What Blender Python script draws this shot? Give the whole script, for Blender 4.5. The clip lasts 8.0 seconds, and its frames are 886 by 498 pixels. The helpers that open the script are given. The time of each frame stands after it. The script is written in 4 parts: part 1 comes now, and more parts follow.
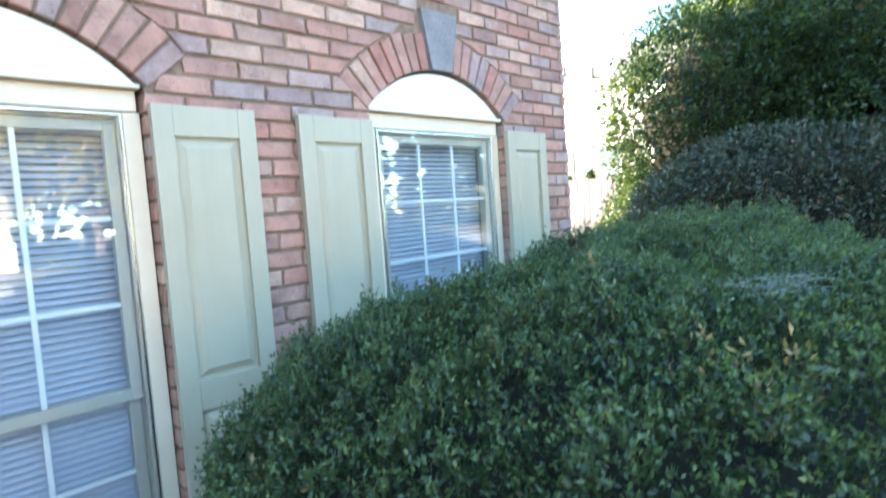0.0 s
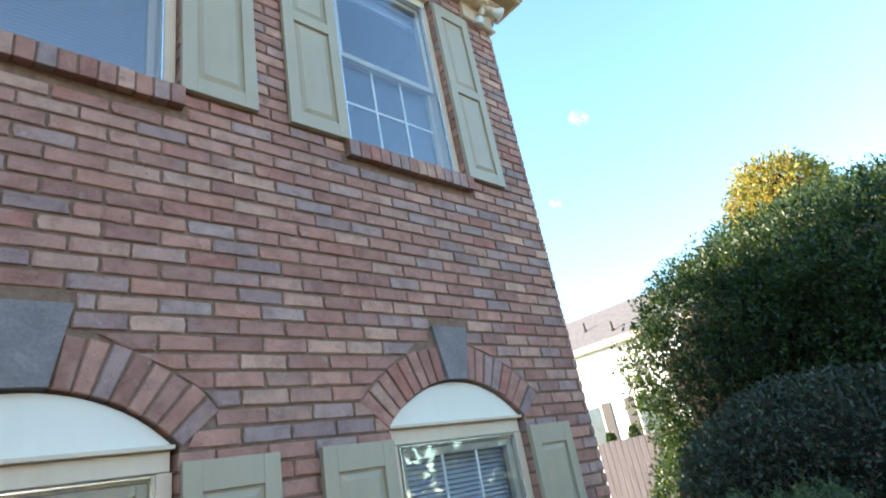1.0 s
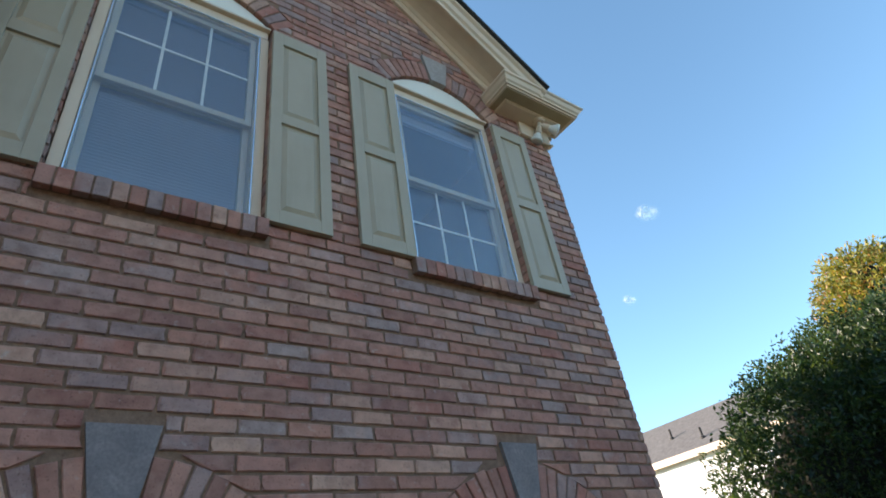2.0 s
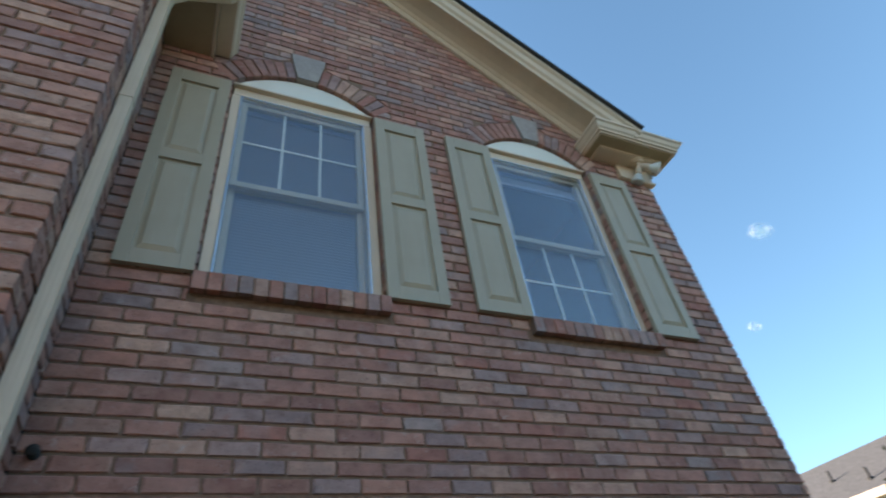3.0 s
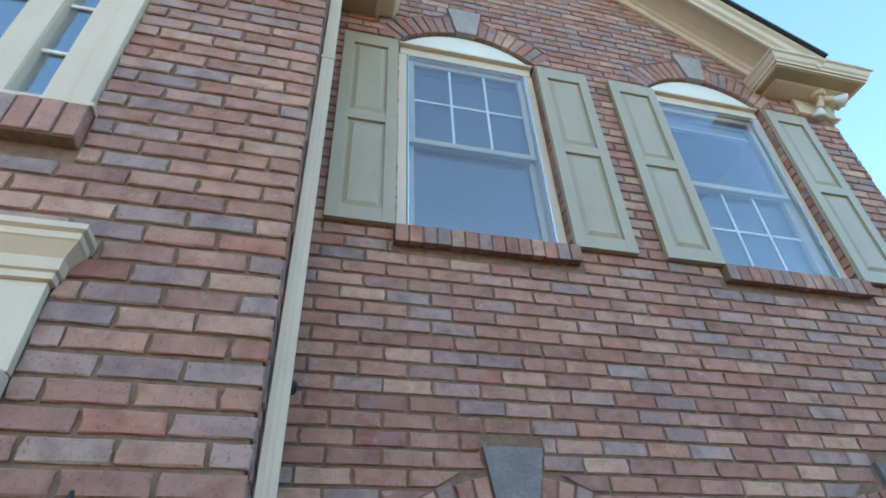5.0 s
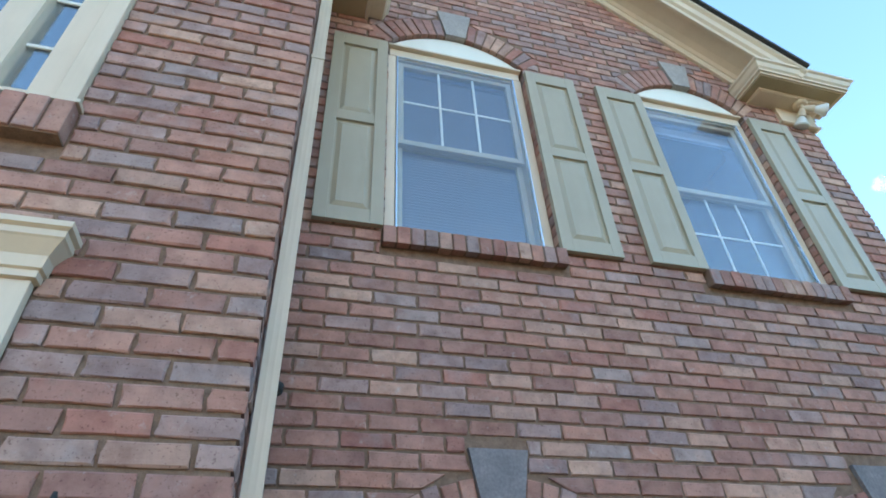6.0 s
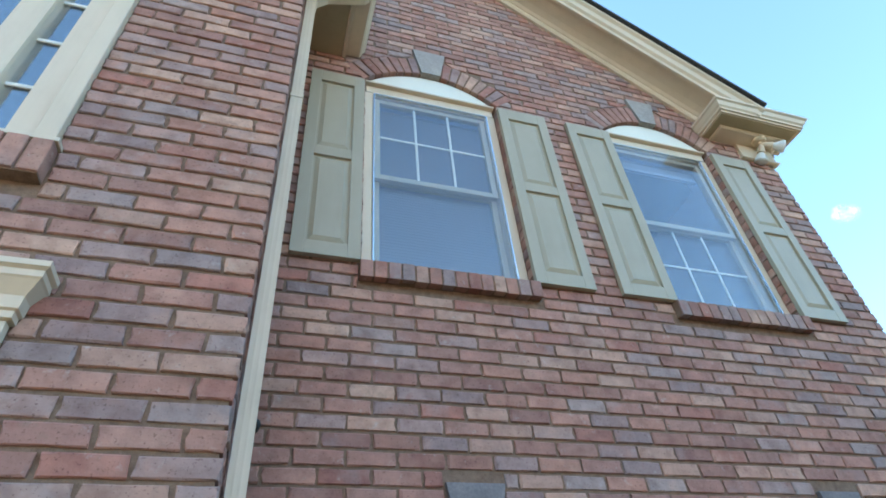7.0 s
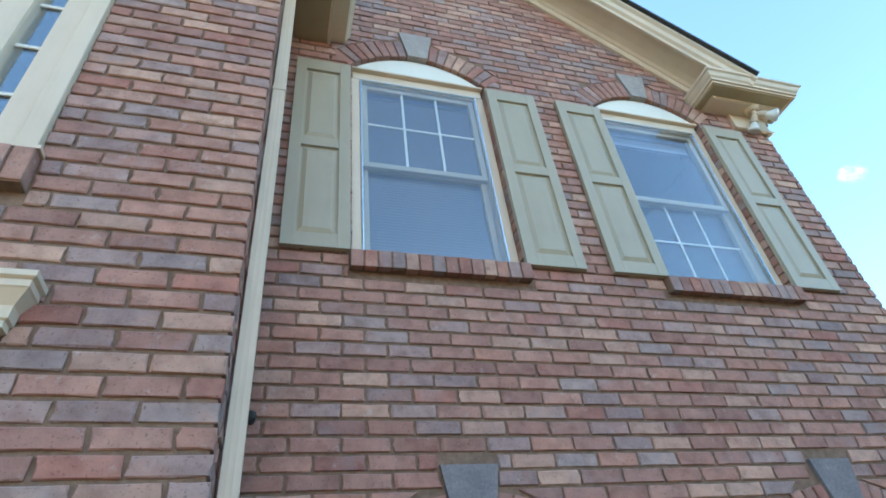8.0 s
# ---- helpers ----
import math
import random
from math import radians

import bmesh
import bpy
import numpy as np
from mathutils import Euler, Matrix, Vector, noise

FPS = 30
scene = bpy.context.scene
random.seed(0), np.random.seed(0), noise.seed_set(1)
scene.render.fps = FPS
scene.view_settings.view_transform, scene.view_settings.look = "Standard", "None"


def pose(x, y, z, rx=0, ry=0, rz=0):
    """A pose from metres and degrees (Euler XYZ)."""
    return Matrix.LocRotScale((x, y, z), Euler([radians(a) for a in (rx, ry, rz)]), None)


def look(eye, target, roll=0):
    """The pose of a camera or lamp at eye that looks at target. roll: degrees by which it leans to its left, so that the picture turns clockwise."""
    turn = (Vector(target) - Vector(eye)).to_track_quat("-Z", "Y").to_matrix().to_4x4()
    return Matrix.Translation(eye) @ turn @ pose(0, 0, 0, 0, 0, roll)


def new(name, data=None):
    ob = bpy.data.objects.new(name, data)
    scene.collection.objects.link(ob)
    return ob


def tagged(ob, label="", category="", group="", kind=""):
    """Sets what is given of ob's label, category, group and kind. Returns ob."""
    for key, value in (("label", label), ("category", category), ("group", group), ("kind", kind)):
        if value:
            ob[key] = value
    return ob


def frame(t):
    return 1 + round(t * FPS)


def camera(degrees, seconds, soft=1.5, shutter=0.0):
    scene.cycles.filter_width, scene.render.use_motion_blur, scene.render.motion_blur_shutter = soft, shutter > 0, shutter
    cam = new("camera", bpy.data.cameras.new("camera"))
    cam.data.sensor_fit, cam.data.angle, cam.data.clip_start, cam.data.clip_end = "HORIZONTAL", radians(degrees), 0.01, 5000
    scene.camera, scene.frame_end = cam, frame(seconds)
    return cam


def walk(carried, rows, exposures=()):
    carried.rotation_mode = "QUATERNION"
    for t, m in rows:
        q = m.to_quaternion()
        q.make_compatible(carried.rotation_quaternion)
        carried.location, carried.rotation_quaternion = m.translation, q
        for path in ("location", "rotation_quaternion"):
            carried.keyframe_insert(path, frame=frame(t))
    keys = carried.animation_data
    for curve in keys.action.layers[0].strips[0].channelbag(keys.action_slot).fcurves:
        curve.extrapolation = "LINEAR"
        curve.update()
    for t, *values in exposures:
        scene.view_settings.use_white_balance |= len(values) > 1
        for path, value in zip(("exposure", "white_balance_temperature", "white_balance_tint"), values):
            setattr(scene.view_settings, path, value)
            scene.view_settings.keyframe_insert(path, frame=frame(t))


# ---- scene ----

from mathutils.geometry import tessellate_polygon

# ---------------------------------------------------------------- camera
cam = camera(76.0, 8.0, soft=1.75, shutter=0.2)
ROWS = [
    (0, 0.280, -1.986, 1.562, 85.91, 4.00, -45.30),
    (0.5, 0.256, -2.101, 1.692, 100.14, 6.46, -45.10),
    (1, 0.236, -2.155, 1.741, 112.67, 9.83, -41.26),
    (1.5, 0.195, -2.203, 1.765, 118.59, 7.68, -37.71),
    (1.7, 0.207, -2.210, 1.753, 121.17, 7.62, -35.78),
    (2.8, 0.099, -2.399, 1.813, 128.46, 8.68, -29.23),
    (3, 0.075, -2.294, 1.813, 130.34, 7.16, -22.56),
    (3.5, -0.074, -2.233, 1.811, 128.27, 3.71, -13.46),
    (4, -0.226, -2.166, 1.813, 127.75, 2.67, -12.89),
    (4.5, -0.315, -2.111, 1.809, 127.32, 2.04, -13.09),
    (6, -0.344, -2.115, 1.803, 127.38, 2.48, -15.03),
    (6.5, -0.361, -2.125, 1.801, 129.92, 2.57, -16.89),
    (7, -0.368, -2.160, 1.794, 130.20, 4.28, -16.90),
    (7.5, -0.341, -2.176, 1.786, 129.56, 4.90, -16.08),
    (8, -0.306, -2.228, 1.807, 128.03, 5.71, -15.13),
]
EXPOSURES = [(0, 3.75), (0.5, 3.4), (1, 2.42), (1.5, 1.68), (3, 1.4), (3.5, 1.5), (4, 1.88), (4.5, 2.2), (6, 2.46), (8, 2.46)]
EXPOSURES = [(t, stops, 7520, 22) for t, stops in EXPOSURES]
walk(cam, [(t, pose(*p)) for t, *p in ROWS], EXPOSURES)

def mix(nt, kind, fac, a, b):
    m = nt.nodes.new("ShaderNodeMix")
    m.data_type, m.blend_type = "RGBA", kind
    for slot, v in ((0, fac), (6, a), (7, b)):
        if isinstance(v, (int, float)):
            m.inputs[slot].default_value = v
        elif isinstance(v, tuple):
            m.inputs[slot].default_value = (*v, 1)
        else:
            nt.links.new(v, m.inputs[slot])
    return m.outputs[2]


# ---------------------------------------------------------------- light
SUN_EL, SUN_AZ = radians(18.5), Vector((-0.6, 0.8))
world = bpy.data.worlds.new("sky")
scene.world = world
world.use_nodes = True
wn = world.node_tree.nodes
sky = wn.new("ShaderNodeTexSky")
sky.sky_type, sky.sun_disc = "NISHITA", False
sky.sun_elevation = SUN_EL
sky.sun_rotation = math.atan2(SUN_AZ.x, SUN_AZ.y)
sky.air_density, sky.dust_density, sky.ozone_density = 0.95, 0.03, 3.0
world.node_tree.links.new(mix(world.node_tree, "MULTIPLY", 1.0, sky.outputs[0], (0.80, 1.10, 1.05)), wn["Background"].inputs[0])
wn["Background"].inputs[1].default_value = 0.15
sun_data = bpy.data.lights.new("sun", "SUN")
sun_data.energy, sun_data.angle, sun_data.color = 5.0, radians(0.55), (1.0, 0.94, 0.84)
sun = new("sun", sun_data)
sun_dir = Vector((SUN_AZ.x * math.cos(SUN_EL), SUN_AZ.y * math.cos(SUN_EL), math.sin(SUN_EL)))
sun.matrix_world = look(sun_dir * 40, (0, 0, 0))

# ---------------------------------------------------------------- materials


def material(name, rough=0.6, metal=0.0, spec=0.5):
    m = bpy.data.materials.new(name)
    m.use_nodes = True
    b = m.node_tree.nodes["Principled BSDF"]
    b.inputs["Roughness"].default_value = rough
    b.inputs["Metallic"].default_value = metal
    b.inputs["Specular IOR Level"].default_value = spec
    return m, m.node_tree, b


def node(nt, kind, **values):
    n = nt.nodes.new(kind)
    for k, v in values.items():
        n.inputs[k.replace("_", " ")].default_value = v
    return n


def noise_of(nt, scale, detail=4.0, rough=0.6, stretch=None):
    tc = nt.nodes.new("ShaderNodeTexCoord")
    mp = nt.nodes.new("ShaderNodeMapping")
    if stretch:
        mp.inputs["Scale"].default_value = stretch
    nt.links.new(tc.outputs["Object"], mp.inputs[0])
    n = node(nt, "ShaderNodeTexNoise", Scale=scale, Detail=detail, Roughness=rough)
    nt.links.new(mp.outputs[0], n.inputs["Vector"])
    return n.outputs["Fac"]


def ramp(nt, fac, stops, constant=False):
    r = nt.nodes.new("ShaderNodeValToRGB")
    if constant:
        r.color_ramp.interpolation = "CONSTANT"
    e = r.color_ramp.elements
    while len(e) < len(stops):
        e.new(0.5)
    for el, (p, c) in zip(e, stops):
        el.position, el.color = p, (*c, 1)
    nt.links.new(fac, r.inputs[0])
    return r.outputs[0]


def bump(nt, b, height, strength, distance):
    n = node(nt, "ShaderNodeBump", Strength=strength, Distance=distance)
    nt.links.new(height, n.inputs["Height"])
    nt.links.new(n.outputs[0], b.inputs["Normal"])


def painted(name, colour, rough=0.45, dirt=(0.55, 0.5, 0.42), amount=0.25):
    m, nt, b = material(name, rough)
    big = ramp(nt, noise_of(nt, 2.3, 5), [(0.42, (0, 0, 0)), (0.75, (1, 1, 1))])
    streak = ramp(nt, noise_of(nt, 14, 5, 0.65, (1, 1, 0.12)), [(0.5, (0, 0, 0)), (0.8, (1, 1, 1))])
    dark = tuple(c * d for c, d in zip(colour, dirt))
    one = mix(nt, "MIX", mix(nt, "MULTIPLY", 1.0, big, (amount,) * 3), colour, dark)
    two = mix(nt, "MIX", mix(nt, "MULTIPLY", 1.0, streak, (amount * 0.8,) * 3), one, dark)
    nt.links.new(two, b.inputs["Base Color"])
    fine = noise_of(nt, 220, 3)
    nt.links.new(ramp(nt, fine, [(0.2, (rough - 0.1,) * 3), (0.8, (rough + 0.15,) * 3)]), b.inputs["Roughness"])
    bump(nt, b, noise_of(nt, 60, 4, 0.6, (1, 1, 0.25)), 0.12, 0.002)
    return m


BRICK_COLOURS = [
    (0.00, (0.395, 0.186, 0.143)), (0.15, (0.432, 0.216, 0.170)), (0.29, (0.366, 0.226, 0.204)),
    (0.36, (0.380, 0.182, 0.147)), (0.48, (0.478, 0.266, 0.205)), (0.58, (0.360, 0.228, 0.208)),
    (0.67, (0.415, 0.204, 0.163)), (0.78, (0.500, 0.290, 0.222)), (0.87, (0.345, 0.236, 0.218)), (0.95, (0.382, 0.160, 0.126)),
]


def brick_material(name, islands):
    m, nt, b = material(name, 0.85, spec=0.25)
    if islands:
        pick = nt.nodes.new("ShaderNodeNewGeometry").outputs["Random Per Island"]
    else:
        pick = nt.nodes.new("ShaderNodeObjectInfo").outputs["Random"]
    base = ramp(nt, pick, BRICK_COLOURS, constant=True)
    white = node(nt, "ShaderNodeTexWhiteNoise")
    white.noise_dimensions = "1D"
    nt.links.new(pick, white.inputs["W"])
    tone = ramp(nt, white.outputs["Value"], [(0.0, (0.84, 0.84, 0.86)), (1.0, (1.16, 1.14, 1.10))])
    other = nt.nodes.new("ShaderNodeSeparateColor")
    nt.links.new(white.outputs["Color"], other.inputs[0])
    second = ramp(nt, other.outputs[1], BRICK_COLOURS, constant=True)
    tc = nt.nodes.new("ShaderNodeTexCoord")
    scl = node(nt, "ShaderNodeVectorMath")
    scl.operation = "MULTIPLY_ADD"
    scl.inputs[1].default_value = (9, 9, 9)
    nt.links.new(white.outputs["Color"], scl.inputs[0])
    nt.links.new(tc.outputs["Object"], scl.inputs[2])

    def local(scale, detail, rough=0.6):
        n = node(nt, "ShaderNodeTexNoise", Scale=scale, Detail=detail, Roughness=rough)
        nt.links.new(scl.outputs[0], n.inputs["Vector"])
        return n.outputs["Fac"]

    base = mix(nt, "MIX", ramp(nt, local(6, 3), [(0.50, (0, 0, 0)), (0.66, (0.6, 0.6, 0.6))]), base, second)
    base = mix(nt, "MULTIPLY", 1.0, base, tone)
    smear = ramp(nt, local(17, 5, 0.75), [(0.58, (0, 0, 0)), (0.70, (0.45, 0.45, 0.45))])
    base = mix(nt, "MIX", smear, base, (0.27, 0.160, 0.118))
    cloud = ramp(nt, local(13, 4), [(0.30, (0.72, 0.66, 0.66)), (0.5, (1, 1, 1)), (0.72, (1.25, 1.22, 1.2))])
    base = mix(nt, "MULTIPLY", 0.85, base, cloud)
    wash = ramp(nt, local(22, 6, 0.7), [(0.60, (0, 0, 0)), (0.74, (0.55, 0.55, 0.55))])
    base = mix(nt, "MIX", wash, base, (0.52, 0.44, 0.40))
    red = ramp(nt, local(9, 2), [(0.66, (0, 0, 0)), (0.78, (0.5, 0.5, 0.5))])
    base = mix(nt, "MIX", red, base, (0.36, 0.13, 0.10))
    pits = ramp(nt, local(120, 3), [(0.30, (0.45, 0.4, 0.4)), (0.40, (1, 1, 1))])
    base = mix(nt, "MULTIPLY", 0.8, base, pits)
    nt.links.new(base, b.inputs["Base Color"])
    bump(nt, b, local(75, 6, 0.7), 0.55, 0.004)
    return m


def plain(name, stops, scale, rough=0.8, relief=0.3, depth=0.004, spec=0.3, detail=6, stretch=None):
    m, nt, b = material(name, rough, spec=spec)
    col = ramp(nt, noise_of(nt, scale, detail, 0.65, stretch), stops)
    fine = ramp(nt, noise_of(nt, scale * 9, 3), [(0.3, (0.75, 0.75, 0.75)), (0.7, (1.2, 1.2, 1.2))])
    nt.links.new(mix(nt, "MULTIPLY", 0.7, col, fine), b.inputs["Base Color"])
    bump(nt, b, noise_of(nt, scale * 6, 4, 0.7, stretch), relief, depth)
    return m


def leaf_material(name, stops, rough=0.4, through_light=0.25, gloss=0.45, glow=(1.5, 1.5, 0.7)):
    m, nt, b = material(name, rough, spec=gloss)
    pick = nt.nodes.new("ShaderNodeNewGeometry").outputs["Random Per Island"]
    col = ramp(nt, pick, stops)
    patch = ramp(nt, noise_of(nt, 2.2, 3), [(0.3, (0.7, 0.75, 0.75)), (0.7, (1.25, 1.2, 1.05))])
    col = mix(nt, "MULTIPLY", 1.0, col, patch)
    nt.links.new(col, b.inputs["Base Color"])
    tr = nt.nodes.new("ShaderNodeBsdfTranslucent")
    nt.links.new(mix(nt, "MULTIPLY", 1.0, col, glow), tr.inputs["Color"])
    sh = nt.nodes.new("ShaderNodeMixShader")
    sh.inputs[0].default_value = through_light
    out = nt.nodes["Material Output"]
    nt.links.new(b.outputs[0], sh.inputs[1])
    nt.links.new(tr.outputs[0], sh.inputs[2])
    nt.links.new(sh.outputs[0], out.inputs["Surface"])
    return m


def glass_material(name, film_low=0.02, film_high=0.075, floor=0.10):
    m = bpy.data.materials.new(name)
    m.use_nodes = True
    nt = m.node_tree
    nt.nodes.clear()
    out = nt.nodes.new("ShaderNodeOutputMaterial")
    gl = node(nt, "ShaderNodeBsdfGlossy", Roughness=0.02)
    gl.inputs["Color"].default_value = (0.95, 0.97, 1.0, 1)
    tr = nt.nodes.new("ShaderNodeBsdfTransparent")
    tr.inputs["Color"].default_value = (0.95, 0.965, 0.97, 1)
    fr = node(nt, "ShaderNodeLayerWeight", Blend=0.5)
    power = nt.nodes.new("ShaderNodeMath")
    power.operation = "POWER"
    power.inputs[1].default_value = 5.0
    nt.links.new(fr.outputs["Facing"], power.inputs[0])
    wavy = node(nt, "ShaderNodeBump", Strength=0.05, Distance=0.01)
    nt.links.new(noise_of(nt, 1.6, 1), wavy.inputs["Height"])
    nt.links.new(wavy.outputs[0], gl.inputs["Normal"])
    sh = nt.nodes.new("ShaderNodeMixShader")
    mr = node(nt, "ShaderNodeMath")
    mr.operation = "MULTIPLY_ADD"
    mr.inputs[1].default_value, mr.inputs[2].default_value = 0.9, floor
    mr.use_clamp = True
    nt.links.new(power.outputs[0], mr.inputs[0])
    nt.links.new(mr.outputs[0], sh.inputs[0])
    nt.links.new(tr.outputs[0], sh.inputs[1])
    nt.links.new(gl.outputs[0], sh.inputs[2])
    # dust film, tinted violet to paint in the haze of reflected sky
    dust_haze = nt.nodes.new("ShaderNodeBsdfDiffuse")
    dust_haze.inputs["Color"].default_value = (0.58, 0.55, 0.68, 1)
    film = nt.nodes.new("ShaderNodeMixShader")
    nt.links.new(ramp(nt, noise_of(nt, 3.5, 5, 0.7), [(0.3, (film_low,) * 3), (0.75, (film_high,) * 3)]), film.inputs[0])
    nt.links.new(sh.outputs[0], film.inputs[1])
    nt.links.new(dust_haze.outputs[0], film.inputs[2])
    nt.links.new(film.outputs[0], out.inputs[0])
    return m


BRICK = brick_material("brick_single", False)
BRICKS = brick_material("brick_joined", True)
MORTAR = plain("mortar", [(0.25, (0.172, 0.094, 0.064)), (0.75, (0.302, 0.182, 0.127))], 30, 0.95, 0.6, 0.005)
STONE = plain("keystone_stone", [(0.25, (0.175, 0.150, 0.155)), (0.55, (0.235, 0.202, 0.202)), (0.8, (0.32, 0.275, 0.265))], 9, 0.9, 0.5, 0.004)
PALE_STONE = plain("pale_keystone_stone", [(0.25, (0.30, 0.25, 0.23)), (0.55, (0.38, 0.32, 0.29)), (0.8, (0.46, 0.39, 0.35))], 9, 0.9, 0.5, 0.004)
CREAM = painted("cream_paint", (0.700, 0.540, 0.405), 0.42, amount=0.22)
LUNETTE = painted("lunette_paint", (0.80, 0.745, 0.655), 0.5, amount=0.12)
# soffit boards: darker and yellower than the cream trim
SOFFIT = painted("soffit_tan", (0.42, 0.315, 0.19), 0.55, amount=0.3)
SAGE = painted("sage_paint", (0.415, 0.338, 0.244), 0.42, dirt=(0.75, 0.72, 0.65), amount=0.35)
VINYL = painted("white_vinyl", (0.74, 0.70, 0.65), 0.35, dirt=(0.8, 0.78, 0.74), amount=0.2)
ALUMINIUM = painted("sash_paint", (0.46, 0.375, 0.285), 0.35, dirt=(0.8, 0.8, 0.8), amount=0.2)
METAL, _nt, _b = material("bare_aluminium", 0.22, 1.0)
_nt.links.new(ramp(_nt, noise_of(_nt, 25, 4), [(0.3, (0.72, 0.74, 0.77)), (0.7, (0.86, 0.87, 0.88))]), _b.inputs["Base Color"])
# upstairs slats: darker and bluer than the downstairs ones
UPPER_SLAT = painted("upper_slat", (0.29, 0.285, 0.35), 0.4, amount=0.06)
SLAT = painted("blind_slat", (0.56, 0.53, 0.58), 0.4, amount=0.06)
SPOUT = painted("spout_paint", (0.74, 0.575, 0.43), 0.42, amount=0.3)
SHINGLE = plain("shingle", [(0.3, (0.03, 0.03, 0.032)), (0.7, (0.075, 0.072, 0.07))], 40, 0.95, 0.7, 0.006)
FAR_SHINGLE = plain("far_shingle", [(0.3, (0.085, 0.08, 0.075)), (0.7, (0.15, 0.14, 0.135))], 6, 0.95, 0.5, 0.01)
# plaster far below its own tone: the rooms' dimness is in the colour
ROOM = plain("dimmed_plaster", [(0.3, (0.075, 0.07, 0.072)), (0.7, (0.11, 0.10, 0.10))], 3, 0.9, 0.1)
GLASS = glass_material("window_glass", 0.003, 0.010, 0.04)
STORM = glass_material("storm_glass", 0.016, 0.048, 0.06)
CLEAR = glass_material("wing_glass", 0.003, 0.009, 0.22)
DARK = plain("dark_plastic", [(0.3, (0.015, 0.014, 0.013)), (0.7, (0.05, 0.045, 0.04))], 60, 0.6, 0.4, 0.003)
GRASS = plain("lawn", [(0.3, (0.13, 0.12, 0.045)), (0.6, (0.22, 0.18, 0.08)), (0.8, (0.30, 0.24, 0.13))], 5, 0.95, 0.8, 0.03)
MULCH = plain("mulch", [(0.3, (0.03, 0.018, 0.01)), (0.7, (0.10, 0.06, 0.035))], 40, 0.95, 0.9, 0.02)
BARK = plain("bark", [(0.3, (0.06, 0.045, 0.035)), (0.7, (0.16, 0.125, 0.10))], 18, 0.95, 0.8, 0.01, stretch=(1, 1, 0.2))
# weathered grey boards, darkened in colour to look shaded
FENCE = plain("shaded_fence_wood", [(0.3, (0.055, 0.050, 0.053)), (0.7, (0.105, 0.095, 0.098))], 12, 0.9, 0.4, 0.004, stretch=(1, 1, 0.1))
STUCCO = plain("white_stucco", [(0.3, (0.74, 0.73, 0.71)), (0.7, (0.82, 0.81, 0.79))], 4, 0.9, 0.2, 0.004)
DARK_PANE = plain("far_pane", [(0.3, (0.03, 0.035, 0.045)), (0.7, (0.06, 0.065, 0.08))], 2, 0.15, 0.02, spec=0.6)
BOX_LEAF = leaf_material("hedge_leaf", [(0.0, (0.0163, 0.0360, 0.0198)), (0.5, (0.0292, 0.0589, 0.0316)), (0.85, (0.0455, 0.0791, 0.0398)), (0.96, (0.0757, 0.1091, 0.0351)), (1.0, (0.1048, 0.0764, 0.0351))], 0.36, 0.3)
# outermost hedge leaves, a lighter green than those beneath
TIP_LEAF = leaf_material("tip_hedge_leaf", [(0.0, (0.0386, 0.0788, 0.0400)), (0.6, (0.0612, 0.1102, 0.0535)), (0.92, (0.0901, 0.1386, 0.0535)), (1.0, (0.1289, 0.1638, 0.0467))], 0.36, 0.3)
RED_LEAF = leaf_material("shrub_leaf", [(0.0, (0.0205, 0.0396, 0.0263)), (0.5, (0.0397, 0.0608, 0.0410)), (0.8, (0.0650, 0.0694, 0.0548)), (0.95, (0.1026, 0.0626, 0.0512)), (1.0, (0.1368, 0.0594, 0.0365))], 0.42, 0.15, 0.4)
HOLLY_LEAF = leaf_material("holly_leaf", [(0.0, (0.0129, 0.0325, 0.0170)), (0.5, (0.0252, 0.0543, 0.0240)), (0.9, (0.0504, 0.0867, 0.0301)), (1.0, (0.1011, 0.1230, 0.0429))], 0.38, 0.42, 0.4, (1.7, 1.6, 0.75))
GOLD_LEAF = leaf_material("autumn_leaf", [(0.0, (0.10, 0.14, 0.035)), (0.5, (0.22, 0.22, 0.05)), (0.8, (0.33, 0.26, 0.07)), (1.0, (0.34, 0.13, 0.05))], 0.5, 0.35)
DEAD_LEAF = leaf_material("dry_leaf", [(0.0, (0.14, 0.075, 0.035)), (0.6, (0.26, 0.15, 0.07)), (1.0, (0.40, 0.27, 0.15))], 0.8, 0.2)

# ---------------------------------------------------------------- building helpers


def part(name, bm, mat, parent=None, label=""):
    me = bpy.data.meshes.new(name)
    bm.to_mesh(me)
    bm.free()
    me.materials.append(mat)
    ob = new(name, me)
    if parent:
        ob.parent = parent
    if label:
        ob["label"] = label
    return ob


def thing(name, label, category, x=0, y=0, z=0, group="", kind=""):
    ob = new(name)
    ob.location = (x, y, z)
    ob.empty_display_size = 0.1
    return tagged(ob, label, category, group, kind)


def box(bm, x0, x1, y0, y1, z0, z1, bevel=0.0, seg=2):
    vs = [bm.verts.new((x, y, z)) for x in (x0, x1) for y in (y0, y1) for z in (z0, z1)]
    fs = [bm.faces.new([vs[i] for i in f]) for f in ((0, 1, 3, 2), (4, 6, 7, 5), (0, 4, 5, 1), (2, 3, 7, 6), (0, 2, 6, 4), (1, 5, 7, 3))]
    if bevel:
        bmesh.ops.bevel(bm, geom=list({e for f in fs for e in f.edges}), offset=bevel, segments=seg, affect="EDGES", profile=0.6)
    return bm


def boxed(x0, x1, y0, y1, z0, z1, bevel=0.003):
    return box(bmesh.new(), x0, x1, y0, y1, z0, z1, bevel)


